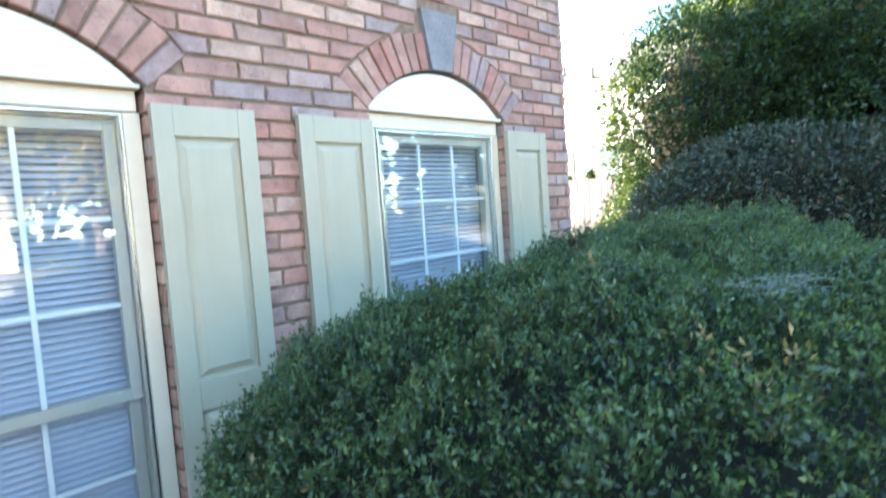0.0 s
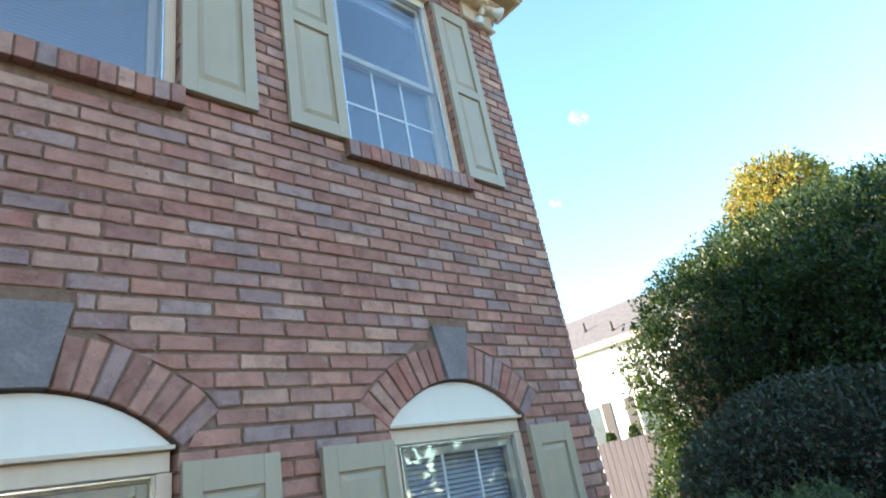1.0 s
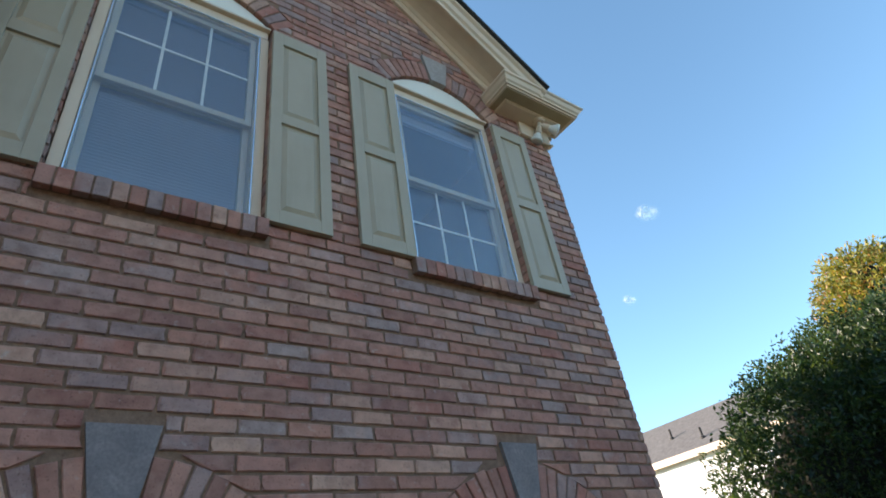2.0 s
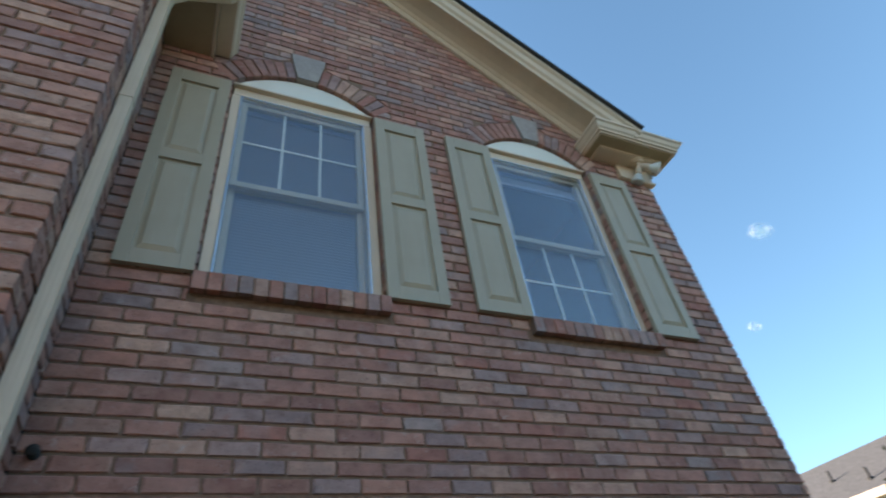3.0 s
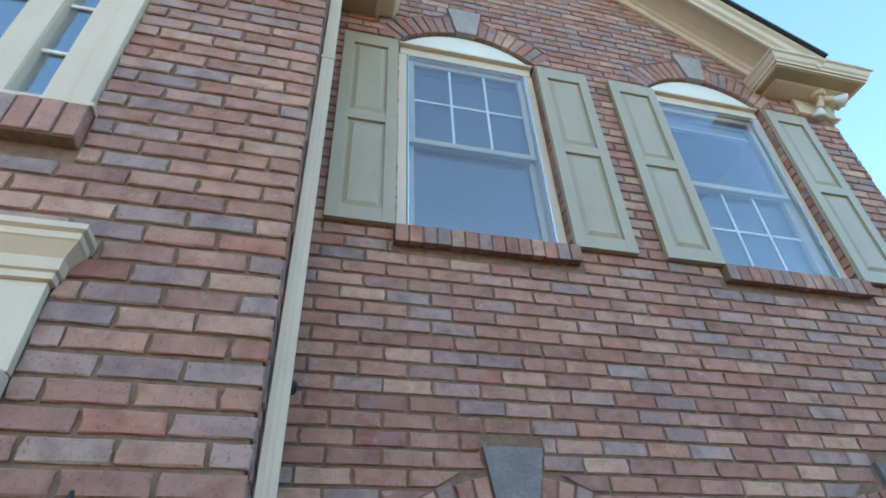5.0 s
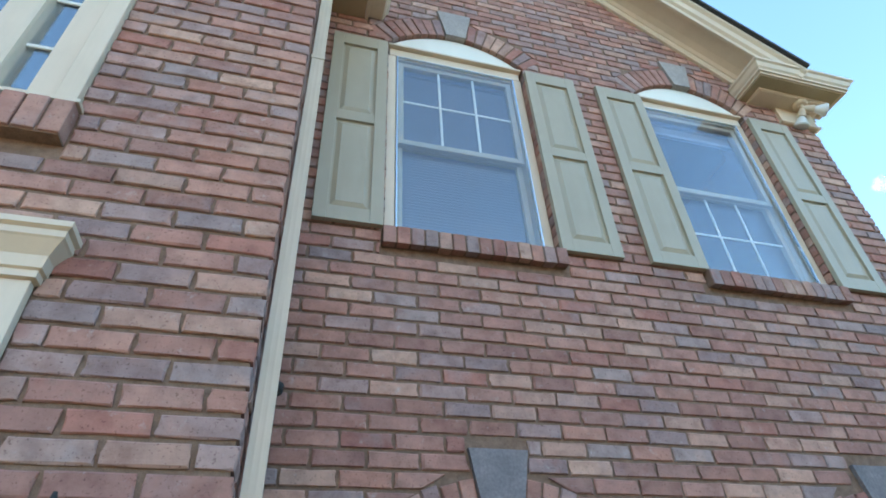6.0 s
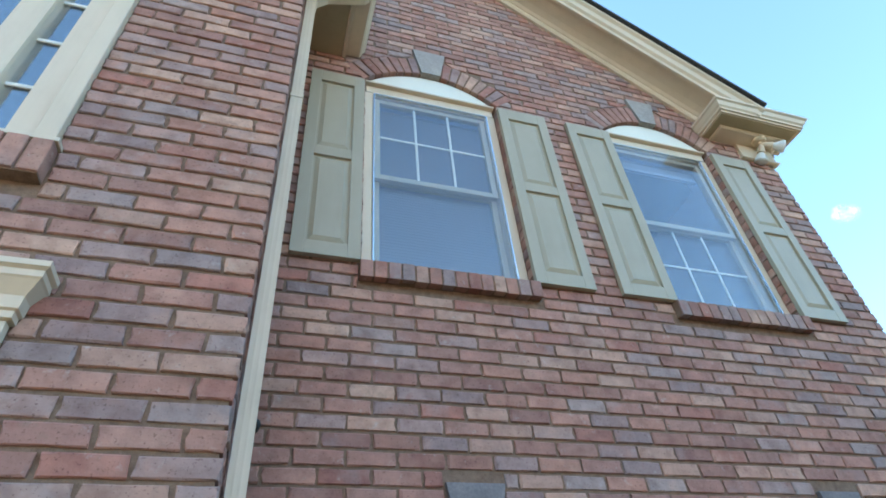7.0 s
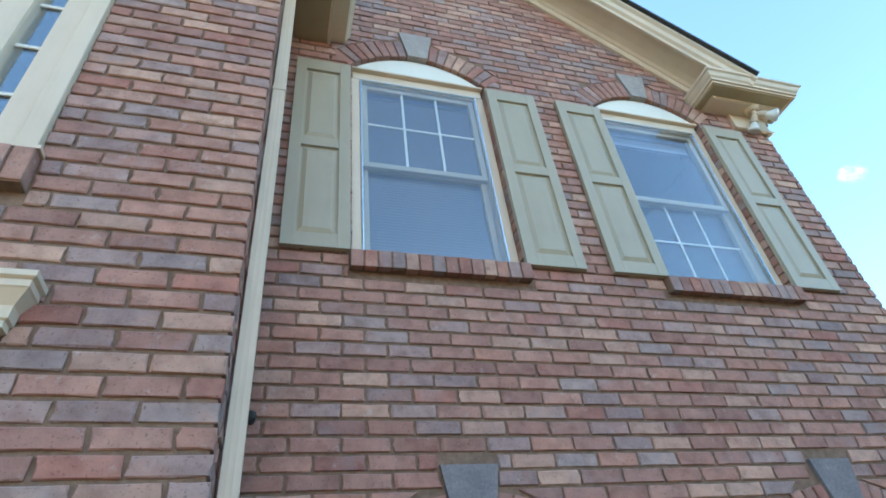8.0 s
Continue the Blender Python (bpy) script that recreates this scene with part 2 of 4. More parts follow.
def loft(rings, close=True, caps=True):
    """Joins rings of equal point counts into a skin."""
    bm = bmesh.new()
    vr = [[bm.verts.new(p) for p in ring] for ring in rings]
    n = len(rings[0])
    for a, b in zip(vr, vr[1:]):
        for i in range(n if close else n - 1):
            bm.faces.new((a[i], a[(i + 1) % n], b[(i + 1) % n], b[i]))
    if caps:
        bm.faces.new(vr[0][::-1])
        bm.faces.new(vr[-1])
    bmesh.ops.recalc_face_normals(bm, faces=bm.faces)
    return bm


def slab(outline, holes, y0, y1):
    """A wall in the x-z plane from an outline with holes, between y0 and y1."""
    loops = [[Vector((x, z, 0)) for x, z in p] for p in (outline, *holes)]
    flat = [v for p in loops for v in p]
    bm = bmesh.new()
    front = [bm.verts.new((v.x, y0, v.y)) for v in flat]
    back = [bm.verts.new((v.x, y1, v.y)) for v in flat]
    for a, b, c in tessellate_polygon(loops):
        bm.faces.new((front[a], front[b], front[c]))
        bm.faces.new((back[c], back[b], back[a]))
    k = 0
    for p in loops:
        n = len(p)
        for i in range(n):
            a, b = k + i, k + (i + 1) % n
            bm.faces.new((front[a], back[a], back[b], front[b]))
        k += n
    bmesh.ops.recalc_face_normals(bm, faces=bm.faces)
    return bm


# ---------------------------------------------------------------- plan of the house
COURSE, LENGTH, JOINT = 0.0705, 0.2025, 0.0118
RIGHT, WING_X, WING_Y = 3.45, -0.442, -0.65
GABLE_X = 0.3


def rake_z(x):
    return 5.576 - 0.81 * (abs(x - GABLE_X) - 2.539)


# centre, sill, spring line, shutter bottom, shutter top
UPPER = dict(z0=3.575, spring=5.17, s0=3.5625, s1=5.107)
LOWER = dict(z0=0.16, spring=2.03, s0=0.06, s1=1.967)
OPENINGS = [(0.475, UPPER), (2.295, UPPER), (0.478, LOWER), (2.340, LOWER)]
HALF, RISE = 0.468, 0.205
RADIUS = (HALF * HALF + RISE * RISE) / (2 * RISE)
RING = 0.185
ARC = math.asin(HALF / RADIUS)


def arch(c, spring, r, n=20, over=1.0):
    cz = spring + RISE - RADIUS
    return [(c + r * math.sin(a), cz + r * math.cos(a)) for a in (ARC * over * (1 - 2 * i / n) for i in range(n + 1))]


def opening_outline(c, o, more):
    return [(c - HALF - more, o["z0"]), (c + HALF + more, o["z0"])] + arch(c, o["spring"], RADIUS + more)


# ---------------------------------------------------------------- walls
ground_bm = bmesh.new()
bmesh.ops.create_grid(ground_bm, x_segments=40, y_segments=40, size=900)
for v in ground_bm.verts:
    v.co.z = -0.02 - 0.00003 * (v.co.x ** 2 + v.co.y ** 2) ** 0.9
tagged(part("ground", ground_bm, GRASS), "dry straw-coloured lawn round the brick house", "lawn", kind="structure")

outline = [(WING_X, 0), (RIGHT, 0), (RIGHT, rake_z(RIGHT) + 0.1), (GABLE_X, rake_z(GABLE_X) + 0.1), (WING_X, rake_z(WING_X) + 0.1)]
wall_south = tagged(part("wall_south", slab(outline, [opening_outline(c, o, 0.008) for c, o in OPENINGS], 0.009, 0.30), MORTAR),
                    "gabled brick house wall with brown mortar joints", "wall", kind="structure")

WING_WINDOW = (-3.27, -1.135, 3.345, 4.95)
wing_front = tagged(part("wall_wing_front", slab([(-4.4, 0), (WING_X - 0.011, 0), (WING_X - 0.011, 5.35), (-4.4, 5.35)],
                    [[(WING_WINDOW[0], WING_WINDOW[2]), (WING_WINDOW[1], WING_WINDOW[2]), (WING_WINDOW[1], WING_WINDOW[3]), (WING_WINDOW[0], WING_WINDOW[3])]],
                    WING_Y + 0.009, WING_Y + 0.20), MORTAR), "brick wing wall with brown mortar joints", "wall", kind="structure")
wing_side = tagged(part("wall_wing_side", boxed(WING_X - 0.2, WING_X - 0.009, WING_Y + 0.204, 0.0, 0, 5.35, 0), MORTAR),
                   "narrow brick return of the projecting wing", "wall", kind="structure")
# plain unseen shell that closes the house, its depth set to shape the holly's shadow
tagged(part("wall_east", boxed(RIGHT - 0.30, RIGHT - 0.002, 0.304, 5.0, 0, 5.5, 0), MORTAR), "plain side wall of the house", "wall", kind="structure")
tagged(part("wall_north", boxed(-4.4, RIGHT, 5.004, 5.2, 0, 5.5, 0), MORTAR), "plain rear wall of the house", "wall", kind="structure")
tagged(part("wall_west", boxed(-4.6, -4.404, WING_Y, 5.2, 0, 5.5, 0), MORTAR), "plain far side wall of the house", "wall", kind="structure")
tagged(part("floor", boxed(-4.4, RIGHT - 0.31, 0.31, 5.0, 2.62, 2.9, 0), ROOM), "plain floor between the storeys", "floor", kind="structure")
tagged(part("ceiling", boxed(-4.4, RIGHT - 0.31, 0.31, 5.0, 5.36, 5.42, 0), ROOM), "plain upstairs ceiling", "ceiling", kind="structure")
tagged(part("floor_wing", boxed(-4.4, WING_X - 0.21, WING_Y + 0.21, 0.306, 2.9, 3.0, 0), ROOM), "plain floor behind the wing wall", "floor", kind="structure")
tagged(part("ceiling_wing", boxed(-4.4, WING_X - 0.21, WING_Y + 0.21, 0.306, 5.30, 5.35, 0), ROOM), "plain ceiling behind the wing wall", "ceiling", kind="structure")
tagged(part("wall_inside", boxed(-4.4, RIGHT - 0.31, 2.2, 2.3, 0, 5.35, 0), ROOM), "plain dimmed plaster partition inside the house", "wall", kind="structure")

# ---------------------------------------------------------------- main roof and rake


def sweep(profile, a, b, up):
    """Runs a profile of (out, rise) from a to b: out towards -y, rise along up."""
    rings = []
    for p in (a, b):
        rings.append([Vector(p) + Vector((0, -o, 0)) + Vector(up) * r for o, r in profile])
    return loft(rings)


slope = Vector((1, 0, -0.81)).normalized()
upward = Vector((0.81, 0, 1)).normalized()
top, foot = (GABLE_X, 0, rake_z(GABLE_X)), (3.45, 0, rake_z(3.45))
roof = thing("gable_roof", "dark shingled gable roof with cream painted rake trim", "roof", kind="structure")
part("frieze", sweep([(-0.01, -0.02), (0.022, -0.02), (0.034, -0.005), (0.034, 0.02), (0.022, 0.03), (0.022, 0.10), (-0.01, 0.10)], top, (2.99, 0, rake_z(2.99)), upward), CREAM, roof)
part("cove", sweep([(0.0, 0.055), (0.03, 0.055), (0.05, 0.075), (0.10, 0.088), (0.25, 0.098), (0.25, 0.125), (0.0, 0.125)], top, (3.05, 0, rake_z(3.05)), upward), CREAM, roof)
part("crown", sweep([(0.235, 0.05), (0.255, 0.05), (0.262, 0.075), (0.285, 0.09), (0.30, 0.125), (0.325, 0.14), (0.325, 0.175), (0.235, 0.175)], top, (3.14, 0, rake_z(3.14)), upward), CREAM, roof)
part("shingle_edge", sweep([(-5.3, 0.178), (0.355, 0.178), (0.355, 0.205), (-5.3, 0.215)], top, (3.13, 0, rake_z(3.13)), upward), SHINGLE, roof)
left_up = Vector((-0.81, 0, 1)).normalized()
part("shingle_slope", sweep([(-5.3, 0.178), (0.355, 0.178), (0.355, 0.205), (-5.3, 0.215)], top, (-4.6, 0, rake_z(-4.6)), left_up), SHINGLE, roof)

# eave return at the foot of the rake


def ring(x0, x1, y, z):
    return [(x0, 0.02, z), (x0, y, z), (x1, y, z), (x1, 0.02, z)]


eave = thing("eave_return", "cream boxed eave return with stepped moulding", "eave", kind="structure")
part("cornice_box", loft([ring(2.815, 3.632, -0.26, 5.375), ring(2.815, 3.632, -0.26, 5.392), ring(2.80, 3.648, -0.275, 5.396), ring(2.80, 3.648, -0.275, 5.415), ring(2.787, 3.667, -0.29, 5.43),
                          ring(2.775, 3.685, -0.305, 5.462), ring(2.762, 3.702, -0.32, 5.472), ring(2.762, 3.702, -0.32, 5.49), ring(2.80, 3.66, -0.25, 5.53)]), CREAM, eave)
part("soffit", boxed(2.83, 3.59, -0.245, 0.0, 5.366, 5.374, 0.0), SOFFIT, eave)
part("bed_moulding", loft([ring(2.90, 3.52, -0.135, 5.343), ring(2.885, 3.535, -0.15, 5.350), ring(2.885, 3.535, -0.15, 5.3655)]), CREAM, eave)
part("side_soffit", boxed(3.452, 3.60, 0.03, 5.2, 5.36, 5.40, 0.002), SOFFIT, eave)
part("frieze_block", loft([ring(3.135, 3.475, -0.020, 5.165), ring(3.115, 3.495, -0.034, 5.172), ring(3.115, 3.495, -0.034, 5.190), ring(3.13, 3.48, -0.022, 5.198), ring(3.13, 3.48, -0.022, 5.342)]), CREAM, eave)

# wing eave with its gutter
wing_eave = thing("wing_eave", "cream soffit and gutter over the brick wing", "eave", kind="structure")
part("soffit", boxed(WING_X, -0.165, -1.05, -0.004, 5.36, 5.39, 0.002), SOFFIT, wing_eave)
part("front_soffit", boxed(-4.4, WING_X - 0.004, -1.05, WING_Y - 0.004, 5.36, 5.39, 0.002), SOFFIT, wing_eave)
part("fascia", boxed(-0.161, -0.140, -1.05, -0.004, 5.35, 5.52, 0.002), CREAM, wing_eave)
gut = [(-0.136, 5.395), (-0.045, 5.395), (-0.03, 5.41), (-0.024, 5.45), (-0.004, 5.48), (-0.002, 5.52), (-0.136, 5.52)]
part("gutter", loft([[(x, y, z) for x, z in gut] for y in (-1.08, -0.004)]), CREAM, wing_eave)
part("wing_slope", loft([[(x, y, z) for y in (-1.1, 1.0)] + [(x, y, z + 0.03) for y in (1.0, -1.1)] for x, z in ((-0.03, 5.524), (-2.4, 7.0))]), SHINGLE, wing_eave)
part("wing_front_slope", loft([[(x, -1.1, 5.50) for x in (-0.03,)] + [(-0.03, -1.05, 5.524), (-2.4, -1.05, 7.0), (-2.4, -1.1, 6.97)], [(-4.4, -1.1, 5.50), (-4.4, -1.05, 5.524), (-2.42, -1.05, 7.0), (-2.42, -1.1, 6.97)]]), CREAM, wing_eave)

# ---------------------------------------------------------------- windows


def bar(bm, x0, x1, y0, y1, z0, z1, b=0.002):
    return box(bm, x0, x1, y0, y1, z0, z1, b, 1)


def sash(win, name, x0, x1, z0, z1, y, wide, low, mat, cols, rows):
    bm = bmesh.new()
    bar(bm, x0, x0 + wide, y, y + 0.032, z0, z1)
    bar(bm, x1 - wide, x1, y, y + 0.032, z0, z1)
    bar(bm, x0 + wide, x1 - wide, y + 0.001, y + 0.031, z0, z0 + low)
    bar(bm, x0 + wide, x1 - wide, y + 0.001, y + 0.031, z1 - wide, z1)
    fr = part(name, bm, mat, win)
    gx0, gx1, gz0, gz1 = x0 + wide, x1 - wide, z0 + low, z1 - wide
    pane = part("pane", boxed(gx0 - 0.004, gx1 + 0.004, y + 0.014, y + 0.018, gz0 - 0.004, gz1 + 0.004, 0), GLASS, fr)
    pane.visible_shadow = False
    for i in range(1, cols):
        x = gx0 + (gx1 - gx0) * i / cols
        part("muntin", bar(bmesh.new(), x - 0.008, x + 0.008, y + 0.006, y + 0.0135, gz0, gz1), VINYL, fr)
    for i in range(1, rows):
        z = gz0 + (gz1 - gz0) * i / rows
        part("muntin", bar(bmesh.new(), gx0, gx1, y + 0.007, y + 0.013, z - 0.008, z + 0.008), VINYL, fr)
    return fr


def blind(x0, x1, z0, z1, y, pitch, tilt, bottom, label, mat):
    bl = thing("venetian_blind", label, "blind", (x0 + x1) / 2, y, z1, group="window blinds")
    w = (x1 - x0) / 2
    part("headrail", boxed(-w, w, -0.02, 0.02, -0.045, 0, 0.003), mat, bl)
    bm = bmesh.new()
    prof = [(-0.0125, -0.0015), (-0.006, 0.0007), (0, 0.0014), (0.006, 0.0007), (0.0125, -0.0015)]
    a, b = [[bm.verts.new((x, py, pz)) for py, pz in prof] for x in (-w, w)]
    for i in range(4):
        bm.faces.new((a[i], b[i], b[i + 1], a[i + 1]))
    first = part("slat", bm, mat, bl)
    n = int((z1 - 0.06 - bottom) / pitch)
    first.location, first.rotation_euler = (0, 0, -0.06), (tilt, 0, 0)
    for i in range(1, n):
        s = new("slat", first.data)
        s.parent = bl
        s.location, s.rotation_euler = (0, 0, -0.06 - i * pitch), (tilt, 0, 0)
    part("bottom_rail", boxed(-w, w, -0.013, 0.013, -0.08 - n * pitch, -0.065 - n * pitch, 0.003), mat, bl)
    return bl


def window(name, c, o, grids, rails, label):
    """A double-hung window under an arched panel. grids: columns and rows of the upper and lower sash."""
    win = thing(name, label, "window", c, 0.0, o["z0"], kind="structure")
    z0, sp = o["z0"], o["spring"]
    win.location = (0, 0, 0)
    y = 0.045
    head = sp - 0.085
    part("casing", boxed(c - HALF + 0.004, c - HALF + 0.058, y, y + 0.07, z0, head, 0.004), CREAM, win)
    part("casing", boxed(c + HALF - 0.058, c + HALF - 0.004, y, y + 0.07, z0, head, 0.004), CREAM, win)
    part("head_casing", boxed(c - HALF + 0.012, c + HALF - 0.012, y - 0.002, y + 0.07, head + 0.002, sp - 0.014, 0.004), CREAM, win)
    part("drip_ledge", boxed(c - HALF + 0.004, c + HALF - 0.004, 0.012, y + 0.07, sp - 0.012, sp + 0.004, 0.003), CREAM, win)
    pts = [(c - HALF + 0.006, sp + 0.006), (c + HALF - 0.006, sp + 0.006)] + arch(c, sp, RADIUS - 0.006, 20, 0.985)
    part("arched_panel", slab(pts, [], 0.030, 0.075), LUNETTE, win)
    x0, x1 = c - HALF + 0.060, c + HALF - 0.060
    bm = bmesh.new()
    bar(bm, x0, x0 + 0.014, y + 0.012, y + 0.10, z0 + 0.02, head)
    bar(bm, x1 - 0.014, x1, y + 0.012, y + 0.10, z0 + 0.02, head)
    bar(bm, x0 + 0.014, x1 - 0.014, y + 0.012, y + 0.10, head - 0.022, head)
    bar(bm, x0, x1, y + 0.0, y + 0.11, z0, z0 + 0.02)
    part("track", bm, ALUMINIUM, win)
    bm = bmesh.new()
    bar(bm, x0 + 0.001, x0 + 0.010, y - 0.006, y + 0.0115, z0 + 0.021, head - 0.004)
    bar(bm, x1 - 0.010, x1 - 0.001, y - 0.006, y + 0.0115, z0 + 0.021, head - 0.004)
    bar(bm, x0 + 0.010, x1 - 0.010, y - 0.005, y + 0.0115, head - 0.013, head - 0.004)
    storm = part("storm_frame", bm, METAL, win)
    outer = part("storm_pane", boxed(x0 + 0.008, x1 - 0.008, y + 0.002, y + 0.006, z0 + 0.02, head - 0.010, 0), STORM, storm)
    outer.visible_shadow = False
    mid = rails
    sx0, sx1 = x0 + 0.016, x1 - 0.016
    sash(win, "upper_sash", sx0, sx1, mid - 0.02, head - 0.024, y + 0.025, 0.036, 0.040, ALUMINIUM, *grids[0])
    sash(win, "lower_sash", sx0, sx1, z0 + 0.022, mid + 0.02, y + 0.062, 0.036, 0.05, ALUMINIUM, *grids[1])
    return win


window("window_1", 0.475, UPPER, ((3, 2), (1, 1)), 4.30, "white double-hung window with a cream arched panel and closed blind")
window("window_2", 2.295, UPPER, ((1, 1), (3, 2)), 4.30, "white double-hung window with a cream arched panel, dark room behind")
window("window_3", 0.478, LOWER, ((3, 3), (3, 3)), 1.02, "tall white double-hung window with a cream arched panel and blind")
window("window_4", 2.340, LOWER, ((3, 3), (3, 3)), 1.02, "tall white double-hung window with muntins and lowered blind")
blind(0.09, 0.86, 3.6, 5.07, 0.152, 0.0215, -0.72, 3.62, "closed grey-violet venetian blind behind the upstairs window", UPPER_SLAT)
blind(1.91, 2.68, 3.6, 5.07, 0.152, 0.0215, -1.0, 4.93, "raised grey-violet venetian blind behind the upstairs window", UPPER_SLAT)
blind(0.09, 0.865, 0.2, 1.93, 0.152, 0.0235, 0.85, 0.24, "half-open white venetian blind behind the downstairs window", SLAT)
blind(1.955, 2.725, 0.2, 1.93, 0.152, 0.0235, 0.85, 0.24, "half-open white venetian blind behind the downstairs window", SLAT)

# wing window with a side light
ww = thing("window_5", "large cream-framed window with white muntins and narrow side light", "window", kind="structure")
wx0, wx1, wz0, wz1 = WING_WINDOW
WY = WING_Y
for x0, x1 in ((wx1 - 0.07, wx1), (wx0, wx0 + 0.07)):
    part("casing", boxed(x0, x1, WY - 0.03, WY + 0.06, wz0 + 0.02, wz1 - 0.1, 0.006), CREAM, ww)
for x0, x1 in ((wx1 - 0.158, wx1 - 0.072), (wx0 + 0.072, wx0 + 0.158)):
    part("jamb", boxed(x0, x1, WY - 0.014, WY + 0.06, wz0 + 0.02, wz1 - 0.1, 0.004), CREAM, ww)
part("head_casing", boxed(wx0, wx1, WY - 0.03, WY + 0.09, wz1 - 0.098, wz1, 0.005), CREAM, ww)
part("sill_board", boxed(wx0 - 0.02, wx1 + 0.02, WY - 0.045, WY + 0.1, wz0 + 0.001, wz0 + 0.019, 0.003), CREAM, ww)
for x0, x1 in ((wx1 - 0.370, wx1 - 0.258), (wx0 + 0.258, wx0 + 0.370)):
    part("mullion", boxed(x0, x1, WY - 0.030, WY + 0.07, wz0 + 0.02, wz1 - 0.1, 0.016), CREAM, ww)


def light_grid(x0, x1, cols, rows):
    pane = part("pane", boxed(x0, x1, WY + 0.022, WY + 0.026, wz0 + 0.02, wz1 - 0.1, 0), CLEAR, ww)
    pane.visible_shadow = False
    for i in range(1, cols):
        x = x0 + (x1 - x0) * i / cols
        part("muntin", bar(bmesh.new(), x - 0.010, x + 0.010, WY + 0.010, WY + 0.0215, wz0 + 0.02, wz1 - 0.1), VINYL, pane)
    for i in range(1, rows):
        z = wz0 + 0.02 + (wz1 - wz0 - 0.12) * i / rows
        part("muntin", bar(bmesh.new(), x0, x1, WY + 0.012, WY + 0.021, z - 0.009, z + 0.009), VINYL, pane)


light_grid(wx1 - 0.260, wx1 - 0.156, 1, 5)
light_grid(wx0 + 0.156, wx0 + 0.260, 1, 5)
light_grid(wx0 + 0.368, wx1 - 0.368, 4, 5)

# door surround
door = thing("door_1", "cream door surround with moulded crosshead on brick wing", "door", kind="structure")
dx1 = -1.02
dx0 = dx1 - 1.55


def crosshead(out, z):
    return [(dx0 - out, WY + 0.002, z), (dx0 - out, WY - 0.03 - out, z), (dx1 + out, WY - 0.03 - out, z), (dx1 + out, WY + 0.002, z)]


part("cornice", loft([crosshead(0.0, 2.672), crosshead(0.012, 2.675), crosshead(0.012, 2.695), crosshead(0.02, 2.70), crosshead(0.024, 2.735), crosshead(0.05, 2.775), crosshead(0.055, 2.78), crosshead(0.055, 2.80), crosshead(0.066, 2.808), crosshead(0.066, 2.826), crosshead(0.02, 2.84)]), CREAM, door)
part("frieze", boxed(dx0, dx1, WY - 0.03, WY + 0.002, 2.42, 2.671, 0.003), CREAM, door)
part("frieze_panel", boxed(dx0 + 0.17, dx1 - 0.17, WY - 0.042, WY - 0.03, 2.45, 2.61, 0.006), CREAM, door)
for x0, x1 in ((dx1 - 0.17, dx1 + 0.0), (dx0, dx0 + 0.17)):
    part("pilaster", boxed(x0 + 0.012, x1 - 0.012, WY - 0.045, WY + 0.002, 0.0, 2.35, 0.004), CREAM, door)
    part("capital", boxed(x0, x1, WY - 0.06, WY + 0.002, 2.352, 2.418, 0.008), CREAM, door)
part("door_leaf", boxed(dx0 + 0.16, dx1 - 0.16, WY - 0.008, WY + 0.001, 0.0, 2.418, 0.0), CREAM, door)

# ---------------------------------------------------------------- shutters


def shutter(x0, x1, z0, z1, rail0, rail1, label):
    sh = thing("shutter", label, "shutter", x0, -0.034, z0, group="window shutters")
    w, h, a, b = x1 - x0, z1 - z0, rail0 - z0, rail1 - z0
    st, d = 0.066, 0.030
    part("stile", boxed(0, st, 0, d, 0, h, 0.0025), SAGE, sh)
    part("stile", boxed(w - st, w, 0, d, 0, h, 0.0025), SAGE, sh)
    for p, q in ((0, 0.085), (a, b), (h - 0.105, h)):
        part("rail", boxed(st, w - st, 0.0006, d, p + (0.0006 if p == 0 else 0), q - 0.0006, 0.0022), SAGE, sh)
    for p, q in ((0.085, a), (b, h - 0.105)):

        def rect(i, y):
            return [(st + i, y, p + i), (w - st - i, y, p + i), (w - st - i, y, q - i), (st + i, y, q - i)]

        part("panel", loft([rect(-0.001, d - 0.002), rect(-0.001, 0.017), rect(0.012, 0.017), rect(0.034, 0.006), rect(0.036, 0.0045)]), SAGE, sh)
    return sh


LONG = "sage green panelled wooden shutter beside a downstairs window"
SHORT = "sage green two-panel wooden shutter beside an upstairs window"
for x0, x1 in ((-0.345, -0.004), (0.942, 1.304), (1.477, 1.833), (2.764, 3.117)):
    shutter(x0, x1, UPPER["s0"], UPPER["s1"], 4.285, 4.360, SHORT)
for x0, x1 in ((-0.345, 0.002), (0.951, 1.308), (1.491, 1.855), (2.801, 3.163)):
    shutter(x0, x1, LOWER["s0"], LOWER["s1"], 0.925, 1.030, LONG)

# ---------------------------------------------------------------- downspout
spout = thing("downspout", "cream corrugated metal downspout strapped to the wing", "downspout", WING_X + 0.004, -0.44, 0)


def flute(cx, cy, z, w=0.056, d=0.064):
    pts = []
    for k in range(4):
        for i in range(9):
            u = i / 9
            q = 0.0006 * (0.5 - 0.5 * math.cos(u * math.tau * 3)) if 0 < i < 9 else 0
            p = (-w / 2 + u * w, -d / 2 + q) if k == 0 else (w / 2 - q, -d / 2 + u * d) if k == 1 else (w / 2 - u * w, d / 2 - q) if k == 2 else (-w / 2 + q, d / 2 - u * d)
            pts.append((cx + p[0], cy + p[1], z))
    return pts


